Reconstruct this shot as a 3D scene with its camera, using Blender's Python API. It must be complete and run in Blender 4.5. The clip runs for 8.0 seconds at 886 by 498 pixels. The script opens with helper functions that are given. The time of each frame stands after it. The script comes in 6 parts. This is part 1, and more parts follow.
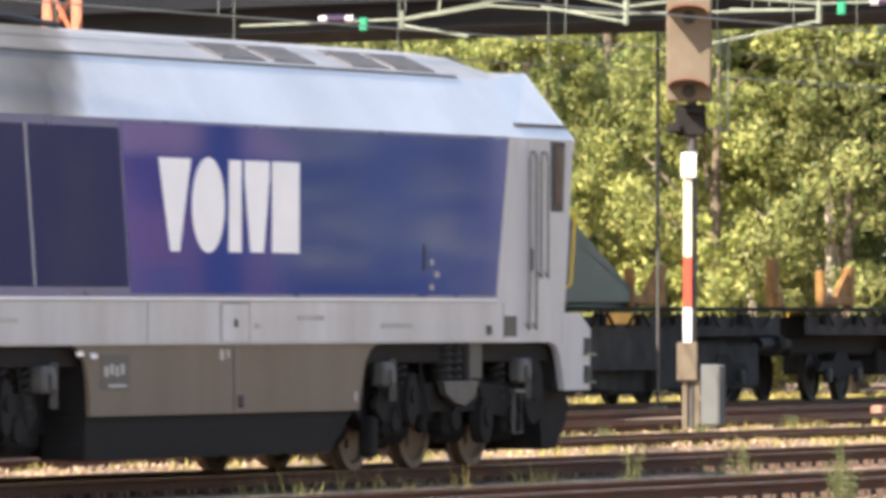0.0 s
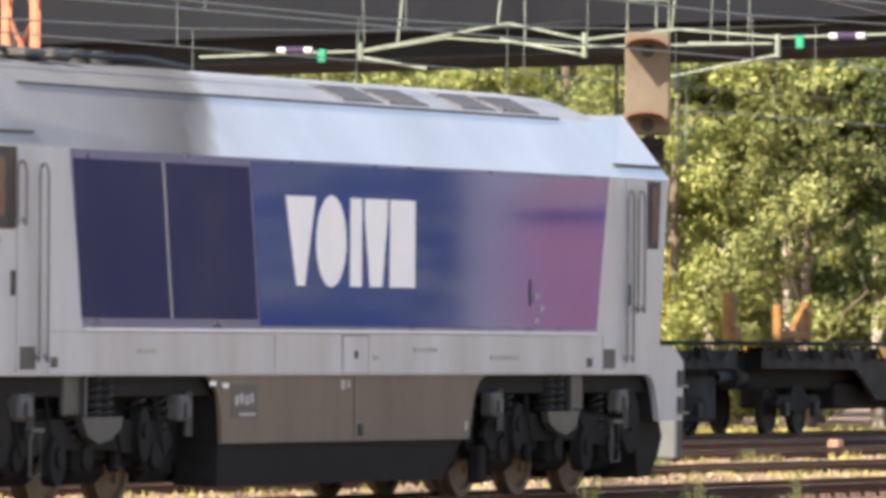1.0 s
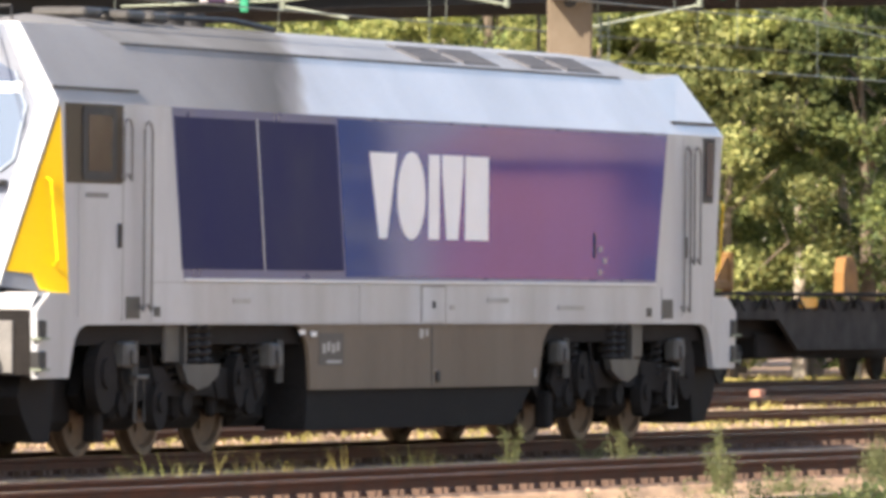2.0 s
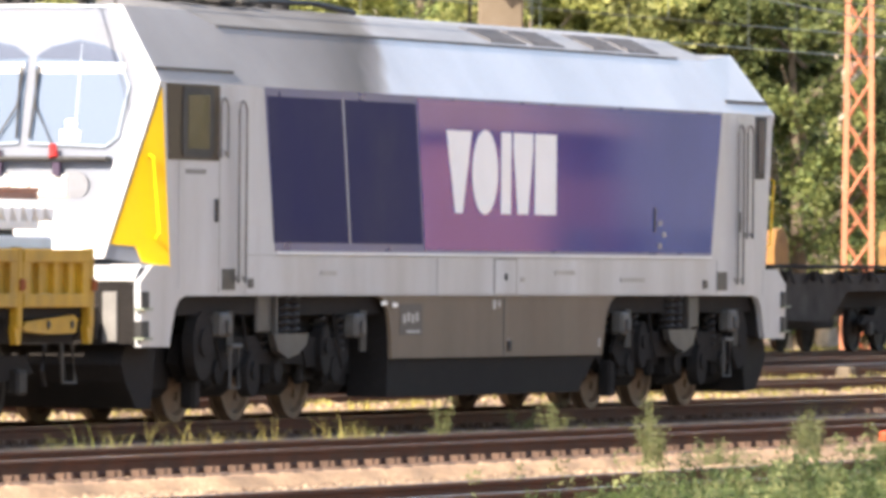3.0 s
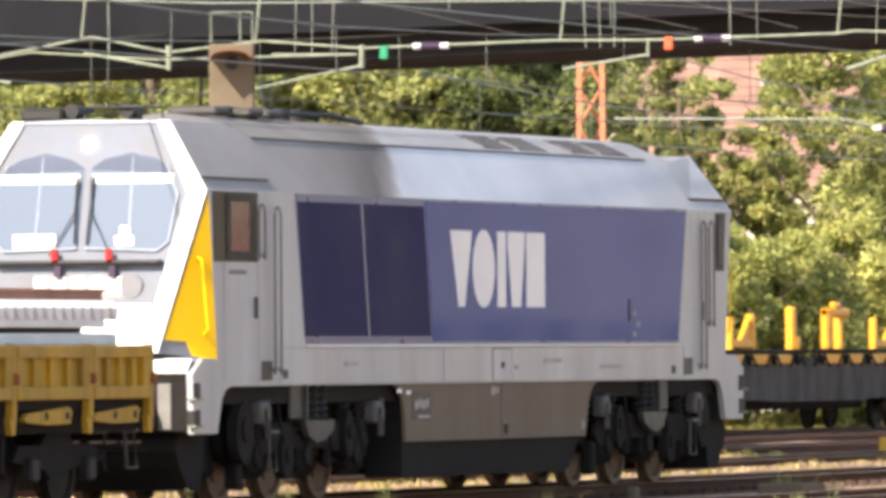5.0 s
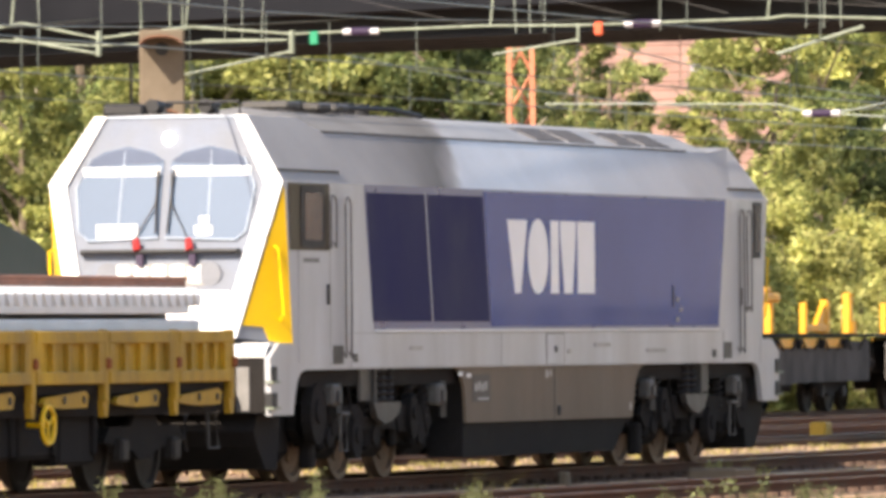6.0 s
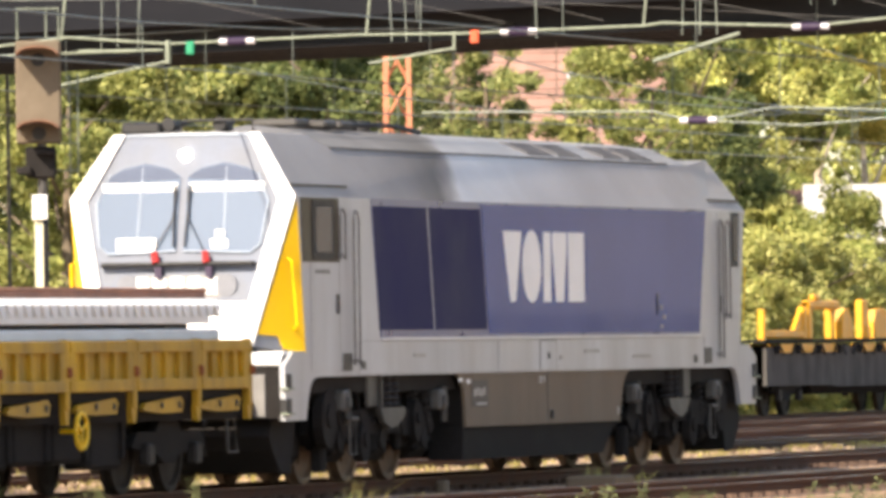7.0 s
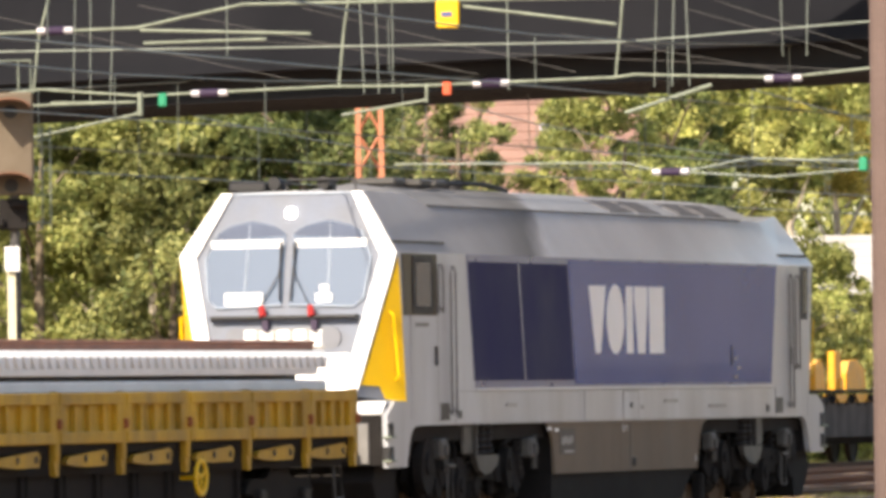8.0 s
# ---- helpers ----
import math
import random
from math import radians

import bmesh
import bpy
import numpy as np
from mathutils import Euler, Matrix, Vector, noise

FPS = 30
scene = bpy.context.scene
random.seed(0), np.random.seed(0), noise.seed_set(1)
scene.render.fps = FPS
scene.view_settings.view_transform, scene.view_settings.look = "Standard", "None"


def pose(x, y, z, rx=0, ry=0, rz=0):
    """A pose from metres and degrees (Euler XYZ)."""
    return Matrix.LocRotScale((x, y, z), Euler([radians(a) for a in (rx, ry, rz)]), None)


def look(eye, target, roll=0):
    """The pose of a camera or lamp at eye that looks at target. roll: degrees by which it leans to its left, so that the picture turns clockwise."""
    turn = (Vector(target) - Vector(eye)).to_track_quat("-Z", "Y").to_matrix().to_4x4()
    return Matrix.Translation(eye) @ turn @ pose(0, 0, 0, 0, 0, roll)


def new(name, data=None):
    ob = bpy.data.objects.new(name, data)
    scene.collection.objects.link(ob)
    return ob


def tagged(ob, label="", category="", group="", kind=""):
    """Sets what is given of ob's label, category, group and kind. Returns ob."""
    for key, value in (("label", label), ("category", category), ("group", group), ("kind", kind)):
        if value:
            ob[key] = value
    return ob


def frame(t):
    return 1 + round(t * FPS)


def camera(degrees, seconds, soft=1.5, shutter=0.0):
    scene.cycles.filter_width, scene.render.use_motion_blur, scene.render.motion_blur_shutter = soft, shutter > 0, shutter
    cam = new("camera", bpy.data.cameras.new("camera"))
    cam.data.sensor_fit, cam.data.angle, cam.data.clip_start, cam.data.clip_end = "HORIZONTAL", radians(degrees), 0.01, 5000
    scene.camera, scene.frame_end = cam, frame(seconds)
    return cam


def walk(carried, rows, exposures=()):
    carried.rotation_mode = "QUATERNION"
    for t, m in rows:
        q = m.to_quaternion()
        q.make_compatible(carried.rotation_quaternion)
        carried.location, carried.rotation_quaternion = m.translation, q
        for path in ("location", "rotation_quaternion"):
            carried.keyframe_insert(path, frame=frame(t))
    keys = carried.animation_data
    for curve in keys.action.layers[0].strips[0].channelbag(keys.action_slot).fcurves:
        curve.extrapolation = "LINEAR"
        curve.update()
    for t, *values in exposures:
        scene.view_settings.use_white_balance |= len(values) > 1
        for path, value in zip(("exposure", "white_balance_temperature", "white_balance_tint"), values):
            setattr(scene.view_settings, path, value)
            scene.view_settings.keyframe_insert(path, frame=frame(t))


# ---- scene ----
CAM = Vector((0.0, 0.0, 1.66))


def aim(pan, tilt, roll):
    """Camera pose from azimuth, elevation and roll in degrees."""
    a, e = radians(pan), radians(tilt)
    way = Vector((math.cos(a) * math.cos(e), math.sin(a) * math.cos(e), math.sin(e)))
    return look(CAM, CAM + way * 100, roll)


cam = camera(4.90, 8.0, soft=3.9, shutter=0.5)
walk(cam, [
    (0.0, aim(20.019, 0.339, 0.07)), (0.5, aim(20.002, 0.523, 0.218)), (1.0, aim(19.785, 0.518, 0.339)),
    (1.2, aim(19.729, 0.424, 0.36)), (2.3, aim(19.224, 0.18, 0.42)), (2.5, aim(19.163, 0.129, 0.427)), (3.0, aim(18.968, 0.087, 0.47)), (3.5, aim(18.673, -0.03, 0.743)),
    (3.7, aim(18.60, 0.07, 0.60)), (3.9, aim(18.542, 0.295, 0.36)), (4.0, aim(18.494, 0.512, 0.227)), (4.1, aim(18.349, 0.51, 0.10)), (4.3, aim(18.044, 0.455, -0.15)), (4.5, aim(17.864, 0.575, -0.333)),
    (4.7, aim(17.686, 0.603, -0.36)), (5.8, aim(17.213, 0.50, -0.45)), (6.0, aim(17.112, 0.501, -0.461)),
    (6.5, aim(16.772, 0.546, -0.512)), (7.0, aim(16.433, 0.542, -0.818)), (7.5, aim(16.367, 0.776, -0.733)),
    (8.0, aim(16.277, 0.826, -0.867))], exposures=(
    (0.0, 1.42, 7000, 13), (1.2, 1.32, 7000, 13), (2.5, 1.38, 7200, 14), (3.5, 1.6, 7200, 14), (4.0, 1.6, 7100, 14), (4.5, 1.25, 7200, 14),
    (6.0, 1.15, 7300, 14), (7.0, 1.15, 7400, 13), (8.0, 0.9, 7400, 13)))

# where the locomotive's near cab corner stands along the track (metres), time by time
RUN = [(0.0, 84.29), (0.5, 86.49), (1.0, 88.94), (2.5, 96.14), (3.0, 98.52), (3.5, 100.96), (4.0, 103.4),
       (4.5, 105.86), (6.0, 113.64), (6.5, 116.21), (7.0, 118.92), (7.5, 121.56), (8.0, 124.37)]
TRACK_Y = 38.36

# ---- light ----
SUN = Vector((-0.78, 0.24, 0.575)).normalized()
world = bpy.data.worlds.new("world")
scene.world = world
world.use_nodes = True
wn = world.node_tree.nodes
sky = wn.new("ShaderNodeTexSky")
sky.sky_type, sky.sun_disc = "NISHITA", False
sky.sun_elevation = math.asin(SUN.z)
sky.sun_rotation = math.atan2(SUN.x, SUN.y)
wn["Background"].inputs["Strength"].default_value = 0.13
world.node_tree.links.new(sky.outputs["Color"], wn["Background"].inputs["Color"])
sun = new("sun", bpy.data.lights.new("sun", "SUN"))
sun.data.energy, sun.data.angle, sun.data.color = 4.4, radians(0.53), (1.0, 0.93, 0.82)
sun.matrix_world = look(SUN * 50, (0, 0, 0))


# ---- materials ----
def material(name, colour, rough=0.6, metal=0.0, vary=0.15, size=1.5, bump=0.0, fine=40.0, dirt=None, dirt_amount=0.0,
             streak=1.0, coat=0.0, random_part=0.0, spec=0.5):
    """A painted, metal or mineral surface: a base colour with blotches, grain, optional dirt and fine relief."""
    m = bpy.data.materials.new(name)
    m.use_nodes = True
    nt = m.node_tree
    b = nt.nodes["Principled BSDF"]
    tc = nt.nodes.new("ShaderNodeTexCoord")
    mp = nt.nodes.new("ShaderNodeMapping")
    mp.inputs["Scale"].default_value = (1, 1, 1 / streak)
    nt.links.new(tc.outputs["Object"], mp.inputs["Vector"])

    def noise_node(scale, detail=4.0):
        n = nt.nodes.new("ShaderNodeTexNoise")
        n.inputs["Scale"].default_value, n.inputs["Detail"].default_value = scale, detail
        nt.links.new(mp.outputs["Vector"], n.inputs["Vector"])
        return n

    big, small = noise_node(size), noise_node(fine, 2.0)

    def ramp(src, lo, hi):
        r = nt.nodes.new("ShaderNodeMapRange")
        r.inputs["From Min"].default_value, r.inputs["From Max"].default_value = 0.3, 0.7
        r.inputs["To Min"].default_value, r.inputs["To Max"].default_value = lo, hi
        nt.links.new(src, r.inputs["Value"])
        return r.outputs["Result"]

    def mult(a, c):
        x = nt.nodes.new("ShaderNodeMath")
        x.operation = "MULTIPLY"
        nt.links.new(a, x.inputs[0])
        nt.links.new(c, x.inputs[1])
        return x.outputs[0]

    f = mult(ramp(big.outputs["Fac"], 1 - vary, 1 + vary), ramp(small.outputs["Fac"], 1 - vary * 0.6, 1 + vary * 0.6))
    if random_part:
        oi = nt.nodes.new("ShaderNodeObjectInfo")
        r = nt.nodes.new("ShaderNodeMapRange")
        r.inputs["To Min"].default_value, r.inputs["To Max"].default_value = 1 - random_part, 1 + random_part
        nt.links.new(oi.outputs["Random"], r.inputs["Value"])
        f = mult(f, r.outputs["Result"])
    hsv = nt.nodes.new("ShaderNodeHueSaturation")
    hsv.inputs["Color"].default_value = (*colour, 1)
    nt.links.new(f, hsv.inputs["Value"])
    out = hsv.outputs["Color"]
    if dirt:
        mix = nt.nodes.new("ShaderNodeMix")
        mix.data_type = "RGBA"
        mix.inputs["B"].default_value = (*dirt, 1)
        nt.links.new(out, mix.inputs["A"])
        d = noise_node(size * 1.7, 6.0)
        nt.links.new(ramp(d.outputs["Fac"], 0.0, dirt_amount), mix.inputs["Factor"])
        out = mix.outputs["Result"]
    nt.links.new(out, b.inputs["Base Color"])
    b.inputs["Roughness"].default_value, b.inputs["Metallic"].default_value = rough, metal
    b.inputs["Coat Weight"].default_value = coat
    b.inputs["Specular IOR Level"].default_value = spec
    nt.links.new(ramp(big.outputs["Fac"], max(0.02, rough * 0.85), min(1, rough * 1.15)), b.inputs["Roughness"])
    if bump:
        bp = nt.nodes.new("ShaderNodeBump")
        bp.inputs["Strength"].default_value, bp.inputs["Distance"].default_value = bump, 0.02
        nt.links.new(small.outputs["Fac"], bp.inputs["Height"])
        nt.links.new(bp.outputs["Normal"], b.inputs["Normal"])
    return m


def leaf_material(name, a, b_col):
    m = bpy.data.materials.new(name)
    m.use_nodes = True
    nt = m.node_tree
    b = nt.nodes["Principled BSDF"]
    g = nt.nodes.new("ShaderNodeNewGeometry")
    r = nt.nodes.new("ShaderNodeValToRGB")
    r.color_ramp.elements[0].color, r.color_ramp.elements[1].color = (*a, 1), (*b_col, 1)
    nt.links.new(g.outputs["Random Per Island"], r.inputs["Fac"])
    n = nt.nodes.new("ShaderNodeTexNoise")
    n.inputs["Scale"].default_value = 0.7
    tc = nt.nodes.new("ShaderNodeTexCoord")
    nt.links.new(tc.outputs["Object"], n.inputs["Vector"])
    h = nt.nodes.new("ShaderNodeHueSaturation")
    mr = nt.nodes.new("ShaderNodeMapRange")
    mr.inputs["From Min"].default_value, mr.inputs["From Max"].default_value = 0.3, 0.7
    mr.inputs["To Min"].default_value, mr.inputs["To Max"].default_value = 0.6, 1.4
    nt.links.new(n.outputs["Fac"], mr.inputs["Value"])
    wide = nt.nodes.new("ShaderNodeTexNoise")
    wide.inputs["Scale"].default_value = 0.22
    nt.links.new(tc.outputs["Object"], wide.inputs["Vector"])
    mw = nt.nodes.new("ShaderNodeMapRange")
    mw.inputs["From Min"].default_value, mw.inputs["From Max"].default_value = 0.35, 0.65
    mw.inputs["To Min"].default_value, mw.inputs["To Max"].default_value = 0.75, 1.35
    nt.links.new(wide.outputs["Fac"], mw.inputs["Value"])
    both = nt.nodes.new("ShaderNodeMath")
    both.operation = "MULTIPLY"
    nt.links.new(mr.outputs["Result"], both.inputs[0])
    nt.links.new(mw.outputs["Result"], both.inputs[1])
    nt.links.new(both.outputs[0], h.inputs["Value"])
    nt.links.new(r.outputs["Color"], h.inputs["Color"])
    nt.links.new(h.outputs["Color"], b.inputs["Base Color"])
    b.inputs["Roughness"].default_value = 0.55
    b.inputs["Specular IOR Level"].default_value = 0.3
    t = nt.nodes.new("ShaderNodeBsdfTranslucent")
    nt.links.new(h.outputs["Color"], t.inputs["Color"])
    mix = nt.nodes.new("ShaderNodeMixShader")
    mix.inputs["Fac"].default_value = 0.33
    nt.links.new(b.outputs["BSDF"], mix.inputs[1])
    nt.links.new(t.outputs["BSDF"], mix.inputs[2])
    nt.links.new(mix.outputs["Shader"], nt.nodes["Material Output"].inputs["Surface"])
    return m


def lamp_material(name, colour, strength):
    m = bpy.data.materials.new(name)
    m.use_nodes = True
    b = m.node_tree.nodes["Principled BSDF"]
    b.inputs["Base Color"].default_value = (*colour, 1)
    b.inputs["Emission Color"].default_value = (*colour, 1)
    b.inputs["Emission Strength"].default_value = strength
    return m


SILVER = material("silver_paint", (0.50, 0.518, 0.555), 0.38, 0.1, 0.08, 0.8, dirt=(0.24, 0.235, 0.24), dirt_amount=0.55, streak=5.0)
STENCIL_PALE = material("pale_stencil", (0.45, 0.43, 0.40), 0.6)
STENCIL = material("stencil_grey", (0.36, 0.35, 0.345), 0.6)
EMBLEM = material("emblem_white", (0.92, 0.92, 0.92), 0.5, 0.0, 0.03, 2.0)
ROOF_GREY = material("roof_paint", (0.30, 0.30, 0.31), 0.5, 0.1, 0.12, 0.7, dirt=(0.11, 0.10, 0.09), dirt_amount=0.4, spec=0.3)
CHAMFER = material("chamfer_silver", (0.64, 0.62, 0.62), 0.28, 0.12, 0.10, 0.5, dirt=(0.34, 0.31, 0.29), dirt_amount=0.28)
BLUE = material("blue_paint", (0.020, 0.060, 0.285), 0.045, 0.0, 0.10, 0.4, spec=0.38)
NAVY = material("navy_grille_paint", (0.022, 0.024, 0.088), 0.65, 0.0, 0.08, 0.8, spec=0.12)
TRIM_BLUE = material("blue_border", (0.06, 0.07, 0.20), 0.3)
WHITE = material("white_paint", (0.80, 0.80, 0.80), 0.35, 0.0, 0.04, 2.0)
TANK = material("tank_paint", (0.175, 0.138, 0.104), 0.7, 0.0, 0.12, 1.2, dirt=(0.26, 0.22, 0.17), dirt_amount=0.35, streak=6.0, spec=0.15)
# dirt colour taken near black, so it also holds the shade under the vehicles
DARK = material("underframe_dirt_shade", (0.021, 0.019, 0.0185), 0.85, 0.0, 0.3, 2.0, bump=0.3, spec=0.12)
BLACK = material("black_rubber", (0.015, 0.015, 0.017), 0.6, 0.0, 0.2, 4.0)
IRON = material("oily_iron", (0.030, 0.027, 0.026), 0.65, 0.1, 0.3, 5.0, bump=0.2, spec=0.25)
TYRE = material("worn_wheel_steel", (0.155, 0.105, 0.07), 0.6, 0.2, 0.35, 6.0, spec=0.3)
YELLOW = material("yellow_paint", (0.85, 0.52, 0.01), 0.35, 0.0, 0.05, 1.0)
WAGON_YELLOW = material("weathered_yellow_paint", (0.52, 0.30, 0.014), 0.6, 0.0, 0.22, 1.6, bump=0.1, dirt=(0.16, 0.088, 0.016), dirt_amount=0.60, streak=3.0)
CONCRETE = material("sleeper_concrete", (0.86, 0.85, 0.83), 0.85, 0.0, 0.08, 1.5, bump=0.2, random_part=0.06)
RUST = material("rusty_rail", (0.085, 0.038, 0.024), 0.8, 0.1, 0.3, 3.0, bump=0.2, spec=0.2)
RAIL_TOP = material("polished_rail", (0.40, 0.38, 0.37), 0.22, 0.9, 0.1, 5.0)
BALLAST = material("ballast_stone", (0.46, 0.295, 0.175), 0.9, 0.0, 0.4, 1.2, bump=0.9, fine=25.0, random_part=0.25)
SIGNAL_GREY = material("signal_grey", (0.16, 0.13, 0.098), 0.8, 0.0, 0.10, 2.0, dirt=(0.10, 0.075, 0.05), dirt_amount=0.35, spec=0.1)
RED = material("red_paint", (0.55, 0.06, 0.03), 0.45, 0.0, 0.08, 3.0)
MAST_ORANGE = material("red_lead_mast", (0.50, 0.19, 0.105), 0.6, 0.1, 0.15, 3.0)
GALV = material("galvanised_steel", (0.20, 0.23, 0.18), 0.55, 0.3, 0.25, 3.0)
WIRE = material("bronze_wire", (0.22, 0.25, 0.22), 0.5, 0.6, 0.15, 3.0)
PORCELAIN = material("insulator_porcelain", (0.42, 0.41, 0.45), 0.4, 0.0, 0.05, 5.0)
BROWN_INS = material("brown_insulator", (0.035, 0.022, 0.05), 0.55, 0.0, 0.1, 5.0, spec=0.15)
GREEN = material("green_marker", (0.0, 0.22, 0.11), 0.6)
ORANGE_RED = material("red_marker", (0.62, 0.10, 0.04), 0.4)
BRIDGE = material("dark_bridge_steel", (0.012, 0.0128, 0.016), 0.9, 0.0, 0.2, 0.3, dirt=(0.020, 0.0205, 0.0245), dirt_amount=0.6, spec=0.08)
BARK = material("bark", (0.16, 0.125, 0.09), 0.9, 0.0, 0.3, 3.0, bump=0.6)
BIRCH = material("pale_bark", (0.46, 0.40, 0.32), 0.8, 0.0, 0.3, 3.0, bump=0.4)
TILE = material("clay_roof_tile", (0.29, 0.17, 0.135), 0.8, 0.0, 0.22, 0.9, bump=0.4, random_part=0.10)
PALE_ROOF = material("pale_roof_sheet", (0.47, 0.455, 0.44), 0.6, 0.0, 0.1, 0.8)
RENDERED = material("pale_house_render", (0.66, 0.60, 0.52), 0.9, 0.0, 0.08, 0.8)
GREY_BOX = material("grey_cabinet", (0.12, 0.125, 0.125), 0.8, 0.0, 0.1, 2.0, spec=0.1)
TARP = material("dark_green_tarpaulin", (0.062, 0.088, 0.072), 0.6, 0.0, 0.2, 1.0)
# leaf tones: sun, bright haze and deep shade are partly in these colours
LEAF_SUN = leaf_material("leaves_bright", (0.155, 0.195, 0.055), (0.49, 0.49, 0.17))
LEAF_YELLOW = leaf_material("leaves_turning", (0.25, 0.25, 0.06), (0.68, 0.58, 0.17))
LEAF_LIME_HAZE = leaf_material("leaves_lime_hazed", (0.24, 0.27, 0.075), (0.60, 0.57, 0.21))
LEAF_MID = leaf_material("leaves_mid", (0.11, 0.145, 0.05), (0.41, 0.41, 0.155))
LEAF_DARK = leaf_material("leaves_dark_shaded", (0.055, 0.088, 0.032), (0.22, 0.25, 0.085))
WEED = leaf_material("weed_leaves", (0.026, 0.050, 0.016), (0.088, 0.115, 0.038))
PLANT = leaf_material("plant_leaves", (0.08, 0.105, 0.04), (0.24, 0.25, 0.11))
STRAW = leaf_material("dry_grass", (0.25, 0.20, 0.06), (0.50, 0.44, 0.15))
DARK_GLASS = material("dark_glass", (0.03, 0.03, 0.035), 0.12, 0.0, 0.1, 1.0, spec=0.12)
HEAD_LAMP = lamp_material("headlamp_glow", (1.0, 0.97, 0.9), 4.0)


# ---- mesh tools ----
def finish(bm, name, mat, smooth=False):
    bmesh.ops.recalc_face_normals(bm, faces=bm.faces)
    me = bpy.data.meshes.new(name)
    bm.to_mesh(me)
    bm.free()
    me.materials.append(mat)
    if smooth:
        for p in me.polygons:
            p.use_smooth = True
    return me


def part(name, bm, mat, parent, label="", smooth=False):
    ob = new(name, finish(bm, name, mat, smooth) if isinstance(bm, bmesh.types.BMesh) else bm)
    ob.parent = parent
    if label:
        tagged(ob, label)
    return ob


def thing(name, label, category, m=None, group="", kind=""):
    ob = new(name)
    if m is not None:
        ob.matrix_basis = m
    return tagged(ob, label, category, group, kind)


def solid(name, bm, mat, label, category, m=None, group="", kind="", smooth=False):
    ob = new(name, finish(bm, name, mat, smooth))
    if m is not None:
        ob.matrix_basis = m
    return tagged(ob, label, category, group, kind)


def box(bm, c, s, bevel=0.0, m=None):
    """A box of size s about c, its edges bevelled."""
    r = bmesh.ops.create_cube(bm, size=1.0)
    vs = r["verts"]
    for v in vs:
        v.co = Vector((v.co.x * s[0] + c[0], v.co.y * s[1] + c[1], v.co.z * s[2] + c[2]))
        if m is not None:
            v.co = m @ v.co
    if bevel:
        es = list({e for v in vs for e in v.link_edges})
        bmesh.ops.bevel(bm, geom=es, offset=bevel, segments=1, affect="EDGES")
    return bm


def tube(bm, a, b, r, r2=None, n=8, caps=True):
    """A round bar from a to b."""
    a, b = Vector(a), Vector(b)
    d = b - a
    q = d.to_track_quat("Z", "Y").to_matrix().to_4x4()
    bmesh.ops.create_cone(bm, cap_ends=caps, segments=n, radius1=r, radius2=r if r2 is None else r2, depth=d.length,
                          matrix=Matrix.Translation((a + b) / 2) @ q)
    return bm


def pipe(bm, pts, r, n=6):
    """One connected round bar that bends through all the points."""
    pts = [Vector(q) for q in pts]
    rings = []
    for i, q in enumerate(pts):
        d = (pts[min(i + 1, len(pts) - 1)] - pts[max(i - 1, 0)]).normalized()
        side = d.cross(Vector((0, 0, 1)) if abs(d.z) < 0.9 else Vector((1, 0, 0))).normalized()
        up = side.cross(d)
        rings.append([q + (side * math.cos(math.tau * k / n) + up * math.sin(math.tau * k / n)) * r for k in range(n)])
    return loft(bm, rings)


def helix(bm, c, radius, wire, height, turns, n=10):
    """A coil spring that stands on c."""
    m = int(turns * n)
    return pipe(bm, [(c[0] + radius * math.cos(math.tau * k / n), c[1] + radius * math.sin(math.tau * k / n), c[2] + height * k / m) for k in range(m + 1)], wire, 5)


def prism(bm, poly, y0, y1, axis="y"):
    """A polygon of (u, v) extruded along an axis: y: (x, z), x: (y, z), z: (x, y)."""
    def place(u, v, w):
        return {"y": (u, w, v), "x": (w, u, v), "z": (u, v, w)}[axis]
    a = [bm.verts.new(place(u, v, y0)) for u, v in poly]
    b = [bm.verts.new(place(u, v, y1)) for u, v in poly]
    bm.faces.new(a)
    bm.faces.new(b[::-1])
    for i in range(len(poly)):
        j = (i + 1) % len(poly)
        bm.faces.new((a[i], a[j], b[j], b[i]))
    return bm


def loft(bm, rings, close=True):
    """Join rings of equal point count into a skin, with end caps."""
    vs = [[bm.verts.new(p) for p in ring] for ring in rings]
    n = len(rings[0])
    for a, b in zip(vs, vs[1:]):
        for i in range(n):
            j = (i + 1) % n
            bm.faces.new((a[i], a[j], b[j], b[i]))
    if close:
        bm.faces.new(vs[0])
        bm.faces.new(vs[-1][::-1])
    return bm


def disc_wheel(bm, c, r, width, n=28):
    """A railway wheel: tread, flange on the inner side, dished web and hub, its axle along y."""
    prof = [(0.0, -0.09), (0.09, -0.09), (0.11, -0.05), (r * 0.80, -0.03), (r * 0.86, -width / 2), (r, -width / 2),
            (r * 1.005, width * 0.25), (r + 0.03, width * 0.35), (r + 0.03, width / 2), (r * 0.86, width / 2), (r * 0.8, 0.04), (0.0, 0.06)]
    rings = []
    for i in range(n):
        a = 2 * math.pi * i / n
        rings.append([bm.verts.new((c[0] + q * math.cos(a), c[1] + w, c[2] + q * math.sin(a))) for q, w in prof])
    for i in range(n):
        a, b = rings[i], rings[(i + 1) % n]
        for k in range(len(prof) - 1):
            bm.faces.new((a[k], a[k + 1], b[k + 1], b[k]))
    bmesh.ops.remove_doubles(bm, verts=bm.verts, dist=1e-4)
    return bm


NB = bmesh.new


